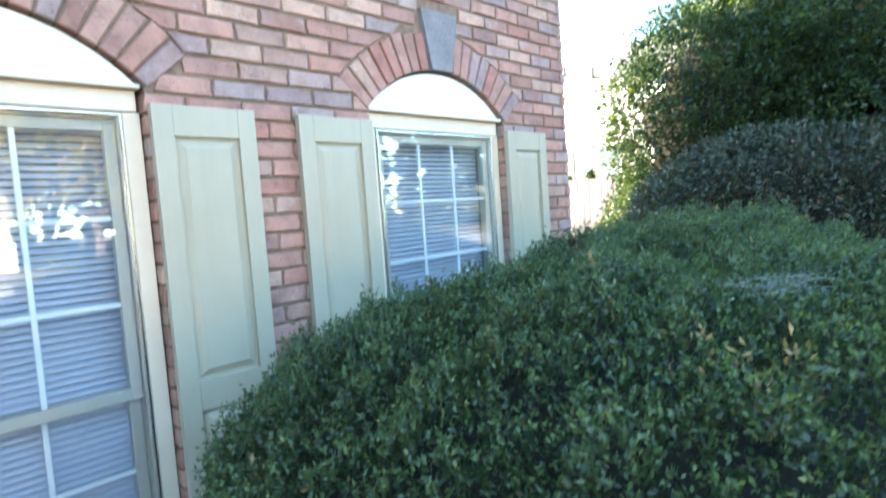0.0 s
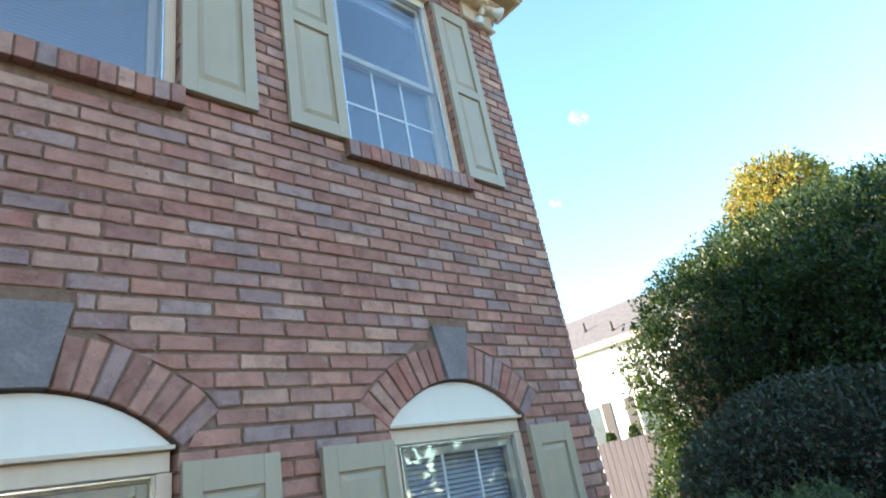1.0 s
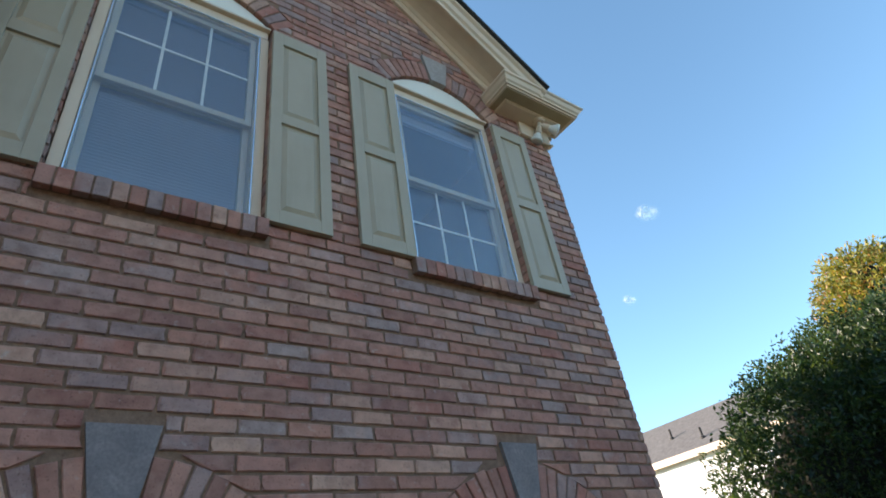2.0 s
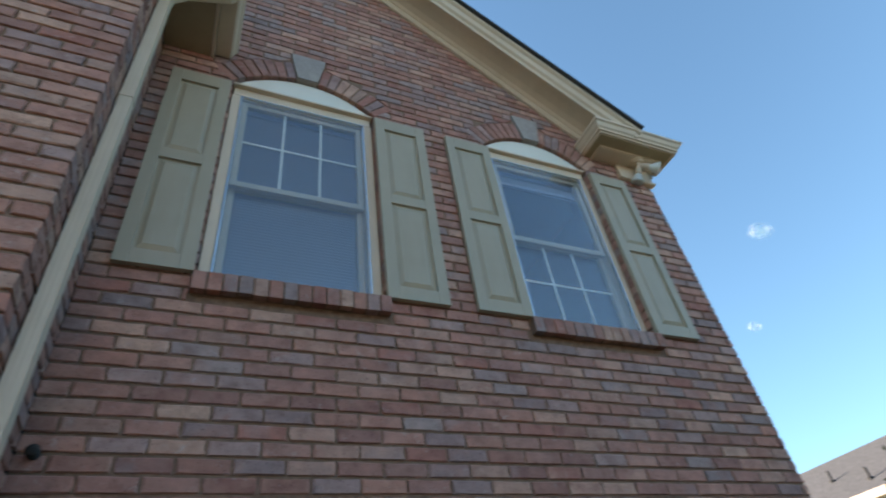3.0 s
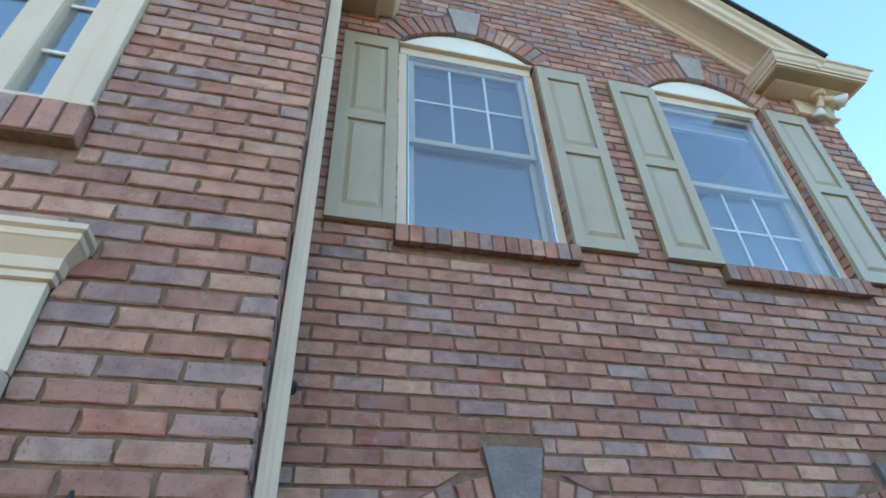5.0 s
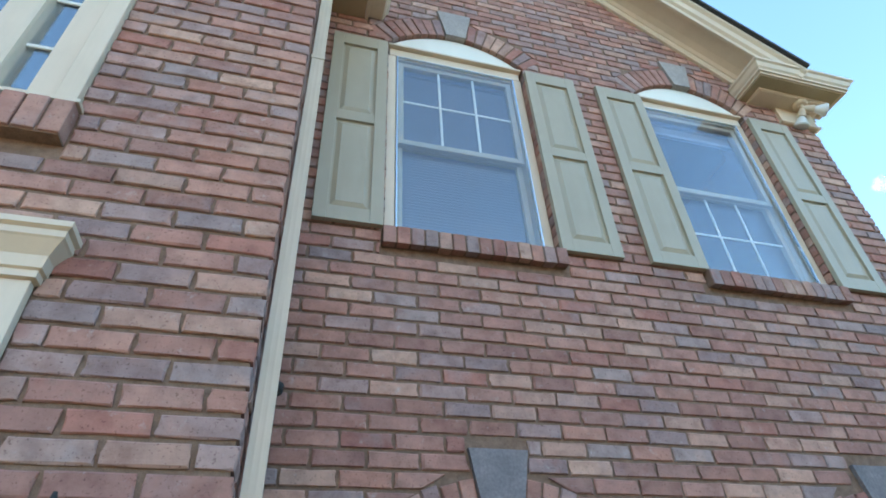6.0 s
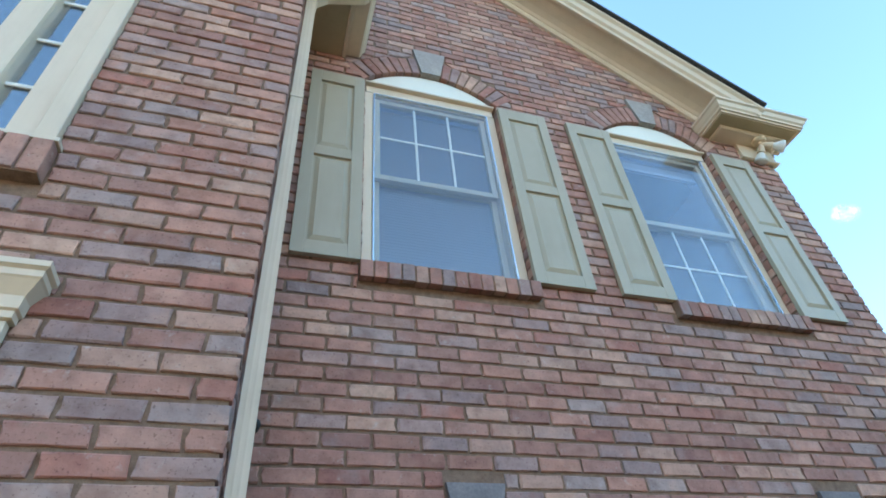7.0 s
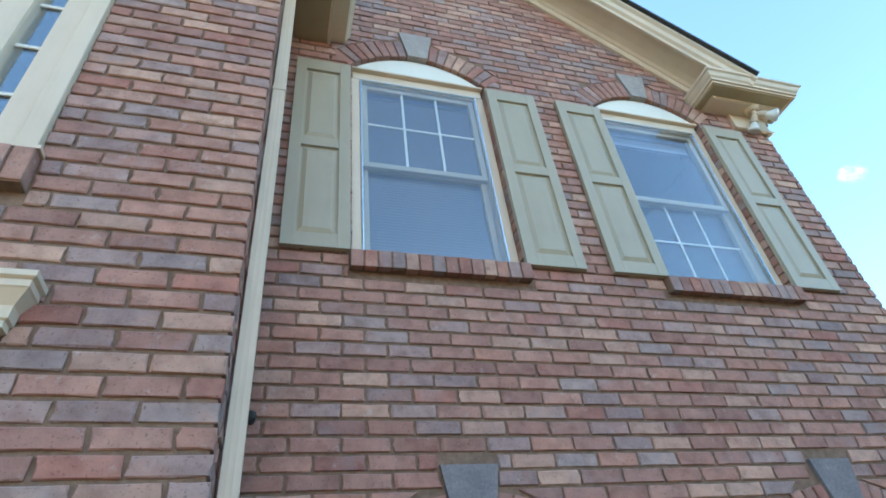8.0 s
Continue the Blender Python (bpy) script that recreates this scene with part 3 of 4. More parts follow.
part("pipe", loft([flute(0.033, 0, z) for z in (0.1, 2.0, 4.2, 5.12)]), SPOUT, spout)
part("elbow", loft([flute(0.033, 0, 5.10), flute(0.04, 0, 5.16), flute(0.10, 0.0, 5.24), flute(0.25, 0.0, 5.31), flute(0.33, 0.0, 5.35), flute(0.36, 0.0, 5.40)]), SPOUT, spout)
for z in (2.1, 4.15):
    part("strap", boxed(0.0, 0.064, -0.035, 0.035, z, z + 0.022, 0.002), SPOUT, spout)

# ---------------------------------------------------------------- brickwork


def brick_mesh(name, w, h, d, rnd, left=(0, 0), right=(0, 0)):
    """A worn brick, its front face at y = 0 and its lower left corner at the origin; the ends may slant."""
    b = 0.0045
    x0b, x0t, x1b, x1t = left[0], left[1], w + right[0], w + right[1]

    def jit(s=0.0022):
        return rnd.uniform(-s, s)

    def ringz(inset, y):
        pts = []
        for (xa, za), (xb, zb) in (((x0b + inset, inset), (x1b - inset, inset)), ((x1b - inset, inset), (x1t - inset, h - inset)),
                                   ((x1t - inset, h - inset), (x0t + inset, h - inset)), ((x0t + inset, h - inset), (x0b + inset, inset))):
            for t in (0, 0.5):
                wear = 0.008 if y == 0.0 else 0.004
                pts.append((xa + (xb - xa) * t + jit(wear), y + (jit(0.001) if y < 0.004 else 0), za + (zb - za) * t + jit(0.0022)))
        return pts

    r = [ringz(b, 0.0), ringz(0.0006, b), ringz(0.0, d)]
    vs = [p for q in r for p in q]
    n = 8
    fs = [tuple(range(n))]
    for k in (0, 1):
        fs += [(k * n + i, k * n + n + i, k * n + n + (i + 1) % n, k * n + (i + 1) % n) for i in range(n)]
    return vs, fs


def mesh_of(name, vs, fs, mat):
    me = bpy.data.meshes.new(name)
    me.from_pydata(vs, [], fs)
    me.materials.append(mat)
    me.update()
    return me


def ring_reach(c, o, z):
    """The stretch of a course at height z that a window and its arch take up."""
    if z < o["z0"] - 0.115 or z > o["spring"] + RISE + RING + 0.12:
        return None
    if z < o["z0"]:
        return (c - HALF - 0.018, c + HALF + 0.018)
    if z <= o["spring"]:
        return (c - HALF, c + HALF)
    cz = o["spring"] + RISE - RADIUS
    r = RADIUS + RING
    key = 0.072 + 0.055 * (z - o["spring"] - RISE) / 0.285 + 0.009 if z > o["spring"] + RISE - 0.02 else 0
    half = max(0, r * r - (z - cz) ** 2) ** 0.5
    reach = math.tan(ARC) * (z - cz)
    half = min(half, reach) + 0.009 if half else 0
    if z > o["spring"] + RISE + RING + 0.10:
        key = 0
    half = max(half, key)
    return (c - half, c + half) if half > 0.01 else None


def lay(courses, x_start, x_end_of, blocks, rnd):
    """Running bond: rows of (x0, z0, w, h, left slant, right slant)."""
    out = []
    for k in courses:
        z0, z1 = k * COURSE + 0.0325 + JOINT / 2, (k + 1) * COURSE + 0.0325 - JOINT / 2
        end = x_end_of(z0, z1)
        x = x_start - (LENGTH / 2 if k % 2 else 0)
        cuts = []
        for f in blocks:
            lo, hi, md = f(z0), f(z1), f((z0 + z1) / 2)
            if lo or hi:
                cuts.append((lo or md or hi, hi or md or lo))
        while x < end:
            a = x + JOINT / 2 if x > x_start + 1e-6 else x_start
            b = x + LENGTH - JOINT / 2 if x + LENGTH < end - 1e-6 else end
            pieces = [[a, a, b, b]]
            for (la, lb), (ha, hb) in cuts:
                nxt = []
                for xlb, xlt, xrb, xrt in pieces:
                    if min(xrb, xrt) <= min(la, ha) or max(xlb, xlt) >= max(lb, hb):
                        nxt.append([xlb, xlt, xrb, xrt])
                        continue
                    if min(xlb, xlt) < max(la, ha) - 0.02:
                        nxt.append([xlb, xlt, min(xrb, la - 0.001), min(xrt, ha - 0.001)])
                    if max(xrb, xrt) > min(lb, hb) + 0.02:
                        nxt.append([max(xlb, lb + 0.001), max(xlt, hb + 0.001), xrb, xrt])
                pieces = nxt
            for xlb, xlt, xrb, xrt in pieces:
                if xrb - xlb > 0.004 and xrt - xlt > 0.004 and (xrb - xlb) + (xrt - xlt) > 0.035:
                    out.append((xlb, xlt, xrb, xrt, z0, z1))
            x += LENGTH
    return out


def build_bricks(wall, rows, place, near, rnd):
    """place: a matrix that sets x, depth and z into the wall. near: which bricks become parts of their own."""
    joined_v, joined_f = [], []
    shared = {}
    count = 0
    for xlb, xlt, xrb, xrt, z0, z1 in rows:
        x0 = min(xlb, xlt)
        proud = rnd.uniform(-0.0025, 0.002)
        w = xrb - x0
        whole = abs(xlb - xlt) < 1e-6 and abs(xrb - xrt) < 1e-6
        if near((x0 + xrb) / 2, z0) and count < 300:
            count += 1
            key = (round(w, 3), rnd.randrange(5)) if whole else None
            if key is None or key not in shared:
                vs, fs = brick_mesh("brick", w, z1 - z0, 0.095, rnd, (xlb - x0, xlt - x0), (0, xrt - xrb))
                me = mesh_of("brick", vs, fs, BRICK)
                if key:
                    shared[key] = me
            else:
                me = shared[key]
            ob = new("brick", me)
            ob.parent = wall
            ob.matrix_local = place @ Matrix.Translation((x0, proud, z0))
        else:
            vs, fs = brick_mesh("brick", w, z1 - z0, 0.095, rnd, (xlb - x0, xlt - x0), (0, xrt - xrb))
            n = len(joined_v)
            m = place @ Matrix.Translation((x0, proud, z0))
            joined_v += [tuple(m @ Vector(v)) for v in vs]
            joined_f += [tuple(i + n for i in f) for f in fs]
    if joined_v:
        ob = new("brickwork", mesh_of("brickwork", joined_v, joined_f, BRICKS))
        ob.parent = wall
        tagged(ob, "multicoloured bricks farther along the wall", kind="stuff")


rnd = random.Random(7)


def gable_end(z0, z1):
    return min(RIGHT, GABLE_X + 2.539 - (z1 - 5.576) / 0.81 + 0.06) if z1 > 5.0 else RIGHT


blocks = [(lambda z, c=c, o=o: ring_reach(c, o, z)) for c, o in OPENINGS]
rows = lay(range(0, 105), WING_X, gable_end, blocks, rnd)
build_bricks(wall_south, rows, Matrix.Identity(4), lambda x, z: 2.3 < z < 3.5 and x < 2.4, rnd)


def wing_block(z):
    if WING_WINDOW[2] - 0.16 < z < WING_WINDOW[3]:
        return (WING_WINDOW[0] - (0.02 if z < WING_WINDOW[2] else 0), WING_WINDOW[1] + (0.02 if z < WING_WINDOW[2] else 0))
    return None


def door_block(z):
    if z < 2.672:
        return (dx0, dx1)
    return (dx0 - 0.02, dx1 + 0.02) if z < 2.83 else None


# the wing's bond runs from its outer corner inwards
rows = lay(range(0, 75), 0.0, lambda a, b: 3.9, [lambda z: (lambda r: r and (WING_X - r[1], WING_X - r[0]))(wing_block(z)), lambda z: (lambda r: r and (WING_X - r[1], WING_X - r[0]))(door_block(z))], rnd)
rows = [(WING_X - xrb, WING_X - xrt, WING_X - xlb, WING_X - xlt, z0, z1) for xlb, xlt, xrb, xrt, z0, z1 in rows]
build_bricks(wing_front, rows, Matrix.Translation((0, WING_Y, 0)), lambda x, z: 2.1 < z < 4.6 and x > -1.6, rnd)
rows = lay([k for k in range(0, 75)], 0.0, lambda a, b: -WING_Y, [], rnd)
turned = Matrix.Translation((WING_X, WING_Y + 0.001, 0)) @ Matrix.Rotation(radians(90), 4, "Z")
# the corner bricks of the front show their ends here
rows = [r for r in rows if r[2] > 0.13]
rows = [(max(r[0], 0.104), max(r[1], 0.104), r[2], r[3], r[4], r[5]) for r in rows]
build_bricks(wing_side, rows, turned, lambda x, z: 2.1 < z < 3.9, rnd)

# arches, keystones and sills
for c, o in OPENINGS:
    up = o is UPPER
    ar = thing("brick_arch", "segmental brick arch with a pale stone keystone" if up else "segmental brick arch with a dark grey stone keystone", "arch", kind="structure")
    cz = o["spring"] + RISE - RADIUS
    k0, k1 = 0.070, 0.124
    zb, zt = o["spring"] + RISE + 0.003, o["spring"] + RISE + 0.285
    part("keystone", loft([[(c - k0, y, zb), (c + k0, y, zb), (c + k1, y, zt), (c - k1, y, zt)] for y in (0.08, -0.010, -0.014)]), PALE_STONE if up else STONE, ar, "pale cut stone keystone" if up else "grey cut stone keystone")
    n = 8
    a0 = k0 / RADIUS + 0.012
    for side in (-1, 1):
        for i in range(n):
            p, q = a0 + (ARC + 0.03 - a0) * i / n + 0.007, a0 + (ARC + 0.03 - a0) * (i + 1) / n - 0.007
            r0, r1 = RADIUS + 0.004, RADIUS + RING + rnd.uniform(-0.008, 0.006)
            proud = rnd.uniform(-0.004, 0.001)

            def rim(y, e):
                return [(c + side * r * math.sin(t), y, cz + r * math.cos(t)) for r, t in ((r0 + e, p + e / r0), (r0 + e, q - e / r0), (r1 - e, q - e / r1), (r1 - e, p + e / r1))]

            part("brick", loft([rim(0.08, 0), rim(proud + 0.004, 0), rim(proud, 0.004)]), BRICK, ar)
    if up:
        sill = thing("brick_sill", "projecting rowlock brick sill under the window", "sill", kind="structure")
        n = 14
        wide = (2 * HALF + 0.03) / n
        for i in range(n):
            x = c - HALF - 0.015 + i * wide
            bm = bmesh.new()
            dz = rnd.uniform(-0.002, 0.002)
            box(bm, x + 0.004, x + wide - 0.004, -0.048 + rnd.uniform(-0.002, 0.003), 0.045, o["z0"] - 0.106 + dz, o["z0"] - 0.004 + dz, 0.005)
            for v in bm.verts:
                if v.co.y < 0:
                    v.co.z -= 0.012
            part("brick", bm, BRICK, sill)
        part("bed", boxed(c - HALF - 0.012, c + HALF + 0.012, -0.040, 0.05, o["z0"] - 0.112, o["z0"] - 0.014, 0.002), MORTAR, sill)
sill = thing("brick_sill", "projecting rowlock brick sill under the wing window", "sill", kind="structure")
n = 31
wide = (wx1 - wx0 + 0.03) / n
for i in range(n):
    x = wx0 - 0.015 + i * wide
    bm = bmesh.new()
    box(bm, x + 0.004, x + wide - 0.004, WY - 0.052 + rnd.uniform(-0.003, 0.003), WY + 0.03, wz0 - 0.15, wz0 - 0.002, 0.006)
    part("brick", bm, BRICK, sill)
part("bed", boxed(wx0 - 0.01, wx1 + 0.01, WY - 0.043, WY + 0.03, wz0 - 0.155, wz0 - 0.01, 0.002), MORTAR, sill)

# ---------------------------------------------------------------- planting
np_rng = np.random.default_rng(5)


def leaf_cloud(name, points, normals, size, mat, parent, spread=0.8, aspect=0.5, label=""):
    """Bent four-cornered leaves at the points, facing roughly along the normals."""
    n = len(points)
    d = normals + np_rng.normal(0, spread, (n, 3))
    d /= np.linalg.norm(d, axis=1)[:, None] + 1e-9
    ref = np_rng.normal(0, 1, (n, 3))
    side = np.cross(d, ref)
    side /= np.linalg.norm(side, axis=1)[:, None] + 1e-9
    nor = np.cross(side, d)
    s = size * np_rng.uniform(0.65, 1.3, (n, 1))
    base = points
    a = base + d * s * 0.5 + side * s * aspect * 0.5 + nor * s * 0.10
    b = base + d * s * 0.5 - side * s * aspect * 0.5 + nor * s * 0.10
    tip = base + d * s
    co = np.stack([base, a, tip, b], 1).reshape(-1, 3)
    k = np.arange(n)[:, None] * 4
    tri = np.concatenate([k, k + 1, k + 2, k, k + 2, k + 3], 1).reshape(-1, 3)
    me = bpy.data.meshes.new(name)
    me.vertices.add(len(co))
    me.vertices.foreach_set("co", co.astype(np.float32).ravel())
    me.loops.add(tri.size)
    me.loops.foreach_set("vertex_index", tri.astype(np.int32).ravel())
    me.polygons.add(len(tri))
    me.polygons.foreach_set("loop_start", np.arange(0, tri.size, 3, dtype=np.int32))
    me.materials.append(mat)
    me.update(calc_edges=True)
    ob = new(name, me)
    ob.parent = parent
    return tagged(ob, label, kind="stuff")


def sprigs(points, normals, per, length):
    """Spreads each point into a short twig of leaves along its normal."""
    n = len(points)
    d = normals + np_rng.normal(0, 0.35, (n, 3))
    d[:, 2] += 0.35
    d /= np.linalg.norm(d, axis=1)[:, None]
    t = np_rng.uniform(0.0, 1.0, (n, per, 1))
    p = points[:, None, :] + d[:, None, :] * t * length + np_rng.normal(0, length * 0.10, (n, per, 3))
    return p.reshape(-1, 3), np.repeat(d, per, 0)


def lumps(d, seed, f=2.2):
    """A smooth uneven swelling over directions d, from a few waves."""
    r = np.random.default_rng(seed)
    h = np.zeros(len(d))
    for k in range(9):
        w = r.normal(0, f * (1 + 0.35 * k), 3)
        h += np.sin(d @ w + r.uniform(0, 6.28)) / (1.4 + 0.6 * k)
    return h


def clumps(p, seed, f):
    """Tufts of about a hand's width over places p, from many crossed waves."""
    r = np.random.default_rng(seed)
    h = np.zeros(len(p))
    for k in range(14):
        h += np.sin(p @ (r.normal(0, 1, 3) * f * (0.6 + 0.16 * k)) + r.uniform(0, 6.28)) / 2.6
    return h


def mound_points(n, centre, radii, power, seed, rough, low=-1.0, f=2.2):
    """Points and normals over a lumpy rounded block."""
    u = np_rng.normal(0, 1, (n * 2, 3))
    u /= np.linalg.norm(u, axis=1)[:, None]
    u = u[u[:, 2] > low][:n]
    k = (np.abs(u) ** power).sum(1) ** (-1 / power)
    r = k * (1 + rough * lumps(u, seed, f))
    radii = np.array(radii)
    p = np.array(centre) + u * r[:, None] * radii
    nn = np.sign(u) * np.abs(u * k[:, None]) ** (power - 1) / radii
    nn /= np.linalg.norm(nn, axis=1)[:, None]
    return p, nn


def core(name, centre, radii, power, seed, rough, shrink, mat, parent, f=2.2):
    bm = bmesh.new()
    bmesh.ops.create_icosphere(bm, subdivisions=5, radius=1)
    u = np.array([v.co[:] for v in bm.verts])
    u /= np.linalg.norm(u, axis=1)[:, None]
    k = (np.abs(u) ** power).sum(1) ** (-1 / power) * (1 + rough * lumps(u, seed, f)) * shrink
    p = np.array(centre) + u * k[:, None] * np.array(radii)
    for v, q in zip(bm.verts, p):
        v.co = (q[0], q[1], max(0.0, q[2]))
    return part(name, bm, mat, parent)


def tube(bm, points, radii, sides=7):
    rings = []
    for i, p in enumerate(points):
        q = points[min(i + 1, len(points) - 1)]
        o = points[max(i - 1, 0)]
        d = (Vector(q) - Vector(o)).normalized()
        a = d.orthogonal().normalized()
        b = d.cross(a)
        rings.append([bm.verts.new(Vector(p) + (a * math.cos(t) + b * math.sin(t)) * radii[i]) for t in (math.tau * j / sides for j in range(sides))])
    for r0, r1 in zip(rings, rings[1:]):
        for j in range(sides):
            bm.faces.new((r0[j], r0[(j + 1) % sides], r1[(j + 1) % sides], r1[j]))


# near-black fill for solid plant cores: shade between the leaves put into colour
CORE_SHADE = plain("core_shade", [(0.3, (0.008, 0.009, 0.006)), (0.7, (0.022, 0.019, 0.012))], 30, 0.95, 0.6, 0.01)

bed_bm = bmesh.new()
bmesh.ops.create_grid(bed_bm, x_segments=60, y_segments=30, size=1)
for v in bed_bm.verts:
    v.co = (1.65 + v.co.x * 2.1, -1.5 + v.co.y * 1.5, 0.02 + 0.02 * noise.noise(v.co * 9))
tagged(part("mulch_bed", bed_bm, MULCH), "brown mulch bed along the house wall", "mulch", kind="structure")

# clipped hedge in front of the window
HEDGE = [((1.672, -1.406, 0.636), (1.055, 1.065, 0.705), 2.9, 11, 0.030), ((2.604, -1.031, 0.677), (1.30, 0.80, 0.735), 2.3, 12, 0.030)]
hedge = thing("hedge", "dense clipped dark green hedge with dry twigs and cobwebs", "hedge")


def outside(p, lobe):
    """Which points lie clear of a lobe."""
    return (np.abs((p - np.array(lobe[0])) / np.array(lobe[1])) ** lobe[2]).sum(1) > 0.94


pts, nrm = [], []
for lobe, other, count in ((HEDGE[0], HEDGE[1], 56000), (HEDGE[1], HEDGE[0], 38000)):
    core("shade_core", *lobe, 0.88, CORE_SHADE, hedge, 2.8)
    p, q = mound_points(count, *lobe, low=-0.55, f=2.8)
    keep = (p[:, 2] > 0.12) & outside(p, other)
    pts.append(p[keep])
    nrm.append(q[keep])
pts, nrm = np.concatenate(pts), np.concatenate(nrm)
tufts = clumps(pts, 21, 26.0)
pts = pts + nrm * (0.029 * tufts - 0.022)[:, None]
keep = tufts > -2.4
pts, nrm = pts[keep], nrm[keep]
pp, nn = sprigs(pts, nrm, 9, 0.042)
leaf_cloud("leaves", pp, nn, 0.0122, BOX_LEAF, hedge, 0.62, 0.52)
pp, nn = sprigs(pts + nrm * 0.036 + np.array([0, 0, 0.012]), nrm, 4, 0.016)
leaf_cloud("tip_leaves", pp, nn, 0.0105, TIP_LEAF, hedge, 0.7, 0.5)
sel = np_rng.choice(len(pts), 240, replace=False)
patch = np.where(np.linalg.norm(pts - np.array([1.10, -1.72, 1.30]), axis=1) < 0.12)[0]
sel = np.concatenate([sel, patch[::9]])
pp, nn = sprigs(pts[sel] + nrm[sel] * 0.025, nrm[sel], 5, 0.05)
leaf_cloud("dry_leaves", pp, nn, 0.017, DEAD_LEAF, hedge, 0.9, 0.4, "dry brown leaves caught in the hedge")


def cobweb(centre, rx, ry, count):
    """Fine silk threads strung over the leaf tips."""
    vs, fs = [], []
    r = random.Random(int(centre[0] * 100))
    for _ in range(count):
        a, b = [Vector((centre[0] + r.gauss(0, rx), centre[1] + r.gauss(0, ry), centre[2] + r.gauss(0, 0.012))) for _ in (0, 1)]
        b = a + (b - a) * 0.6
        n = len(vs)
        vs += [a, b, b + Vector((0, 0, 0.0004)), a + Vector((0, 0, 0.0004))]
        fs.append((n, n + 1, n + 2, n + 3))
    me = bpy.data.meshes.new("cobweb")
    me.from_pydata(vs, [], fs)
    me.materials.append(SILK)
    ob = new("cobweb", me)
    ob.parent = hedge
    tagged(ob, "pale dusty cobweb over the leaves", kind="stuff")


SILK = plain("silk", [(0.3, (0.30, 0.32, 0.34)), (0.7, (0.42, 0.44, 0.46))], 50, 0.7, 0.0)
cobweb((1.444, -1.363, 1.395), 0.07, 0.035, 80)
cobweb((1.418, -1.705, 1.385), 0.05, 0.06, 80)

# dark shrub beyond it
SHRUB = ((6.66, -0.70, 1.0), (1.18, 1.50, 0.98), 3.4, 23, 0.05)
shrub = thing("shrub", "dark green shrub with reddish new leaves", "shrub")
core("shade_core", *SHRUB[:5], 0.90, CORE_SHADE, shrub)
pts, nrm = mound_points(11000, *SHRUB[:5], low=-0.9)
pp, nn = sprigs(pts - nrm * 0.08, nrm, 7, 0.20)
leaf_cloud("leaves", pp, nn, 0.05, RED_LEAF, shrub, 0.9, 0.42)


def crown_tree(name, label, base, blobs, mat, leaf, count, per, length, trunk_r):
    tree = thing(name, label, "tree")
    bm = bmesh.new()
    b = Vector(base)
    tops = []
    for centre, radii, seed in blobs:
        tops.append(Vector(centre))
    mid = Vector((b.x, b.y, b.z + (max(t.z for t in tops) - b.z) * 0.35))
    tube(bm, [b, b.lerp(mid, 0.5) + Vector((0.05, 0.03, 0)), mid], [trunk_r, trunk_r * 0.8, trunk_r * 0.65], 9)
    for t in tops:
        tube(bm, [mid - Vector((0, 0, 0.05)), mid.lerp(t, 0.5) + Vector((0, 0, 0.12)), t], [trunk_r * 0.55, trunk_r * 0.35, trunk_r * 0.12], 6)
    part("trunk", bm, BARK, tree)
    allp, alln = [], []
    total = sum(r[0] * r[2] for _, r, _ in blobs)
    for centre, radii, seed in blobs:
        n = int(count * radii[0] * radii[2] / total)
        p, q = mound_points(n, centre, radii, 2.0, seed, 0.11, f=3.2)
        p = p - q * np_rng.uniform(0, 0.24, (len(p), 1)) * min(radii)
        core("shade_core", centre, radii, 2.0, seed, 0.11, 0.68, CORE_SHADE, tree, 3.2)
        pp, nn = sprigs(p, q, per, length)
        allp.append(pp)
        alln.append(nn)
    leaf_cloud("crown", np.concatenate(allp), np.concatenate(alln), leaf, mat, tree, 0.9, 0.45)
    return tree


crown_tree("holly_tree", "large dark evergreen holly tree, sunlit along its far edge", (8.6, -0.9, 0),
           [((8.7, -1.6, 2.75), (2.6, 2.4, 1.35), 31), ((7.85, 0.37, 2.19), (1.5, 1.4, 1.65), 32), ((9.4, -2.3, 2.9), (2.0, 1.8, 1.6), 33), ((8.95, -0.5, 3.75), (1.3, 1.7, 0.7), 34), ((8.05, 1.39, 0.87), (0.6, 0.95, 1.0), 35)],
           HOLLY_LEAF, 0.058, 40000, 8, 0.20, 0.16)
crown_tree("small_tree", "small tree with yellow and orange autumn leaves", (13.2, 0.2, 0),
           [((13.0, 0.5, 5.75), (0.95, 0.95, 0.95), 41), ((13.6, -0.5, 4.7), (1.2, 1.1, 1.0), 42)], GOLD_LEAF, 0.085, 5200, 7, 0.25, 0.10)

# ---------------------------------------------------------------- beyond the garden
for y, tip in ((9.05, 2.42), (8.15, 2.50)):
    cone = thing("conical_shrub", "small clipped conical evergreen beside the white house", "shrub", group="conical evergreens")
    z = np_rng.uniform(0.0, 1.0, 2600)
    turn_by = np_rng.uniform(0, math.tau, 2600)
    reach = 0.46 * (1 - z) ** 0.8 + 0.02
    way = np.stack([np.cos(turn_by), np.sin(turn_by), np.full(2600, 0.5)], 1)
    place = np.stack([17.8 + reach * np.cos(turn_by), y + reach * np.sin(turn_by), 0.15 + z * (tip - 0.2)], 1)
    leaf_cloud("foliage", place, way, 0.13, HOLLY_LEAF, cone, 0.7, 0.4)
    stem = bmesh.new()
    tube(stem, [(17.8, y, 0), (17.8, y, tip * 0.5), (17.8, y, tip * 0.9)], [0.05, 0.035, 0.01])
    part("trunk", stem, BARK, cone)

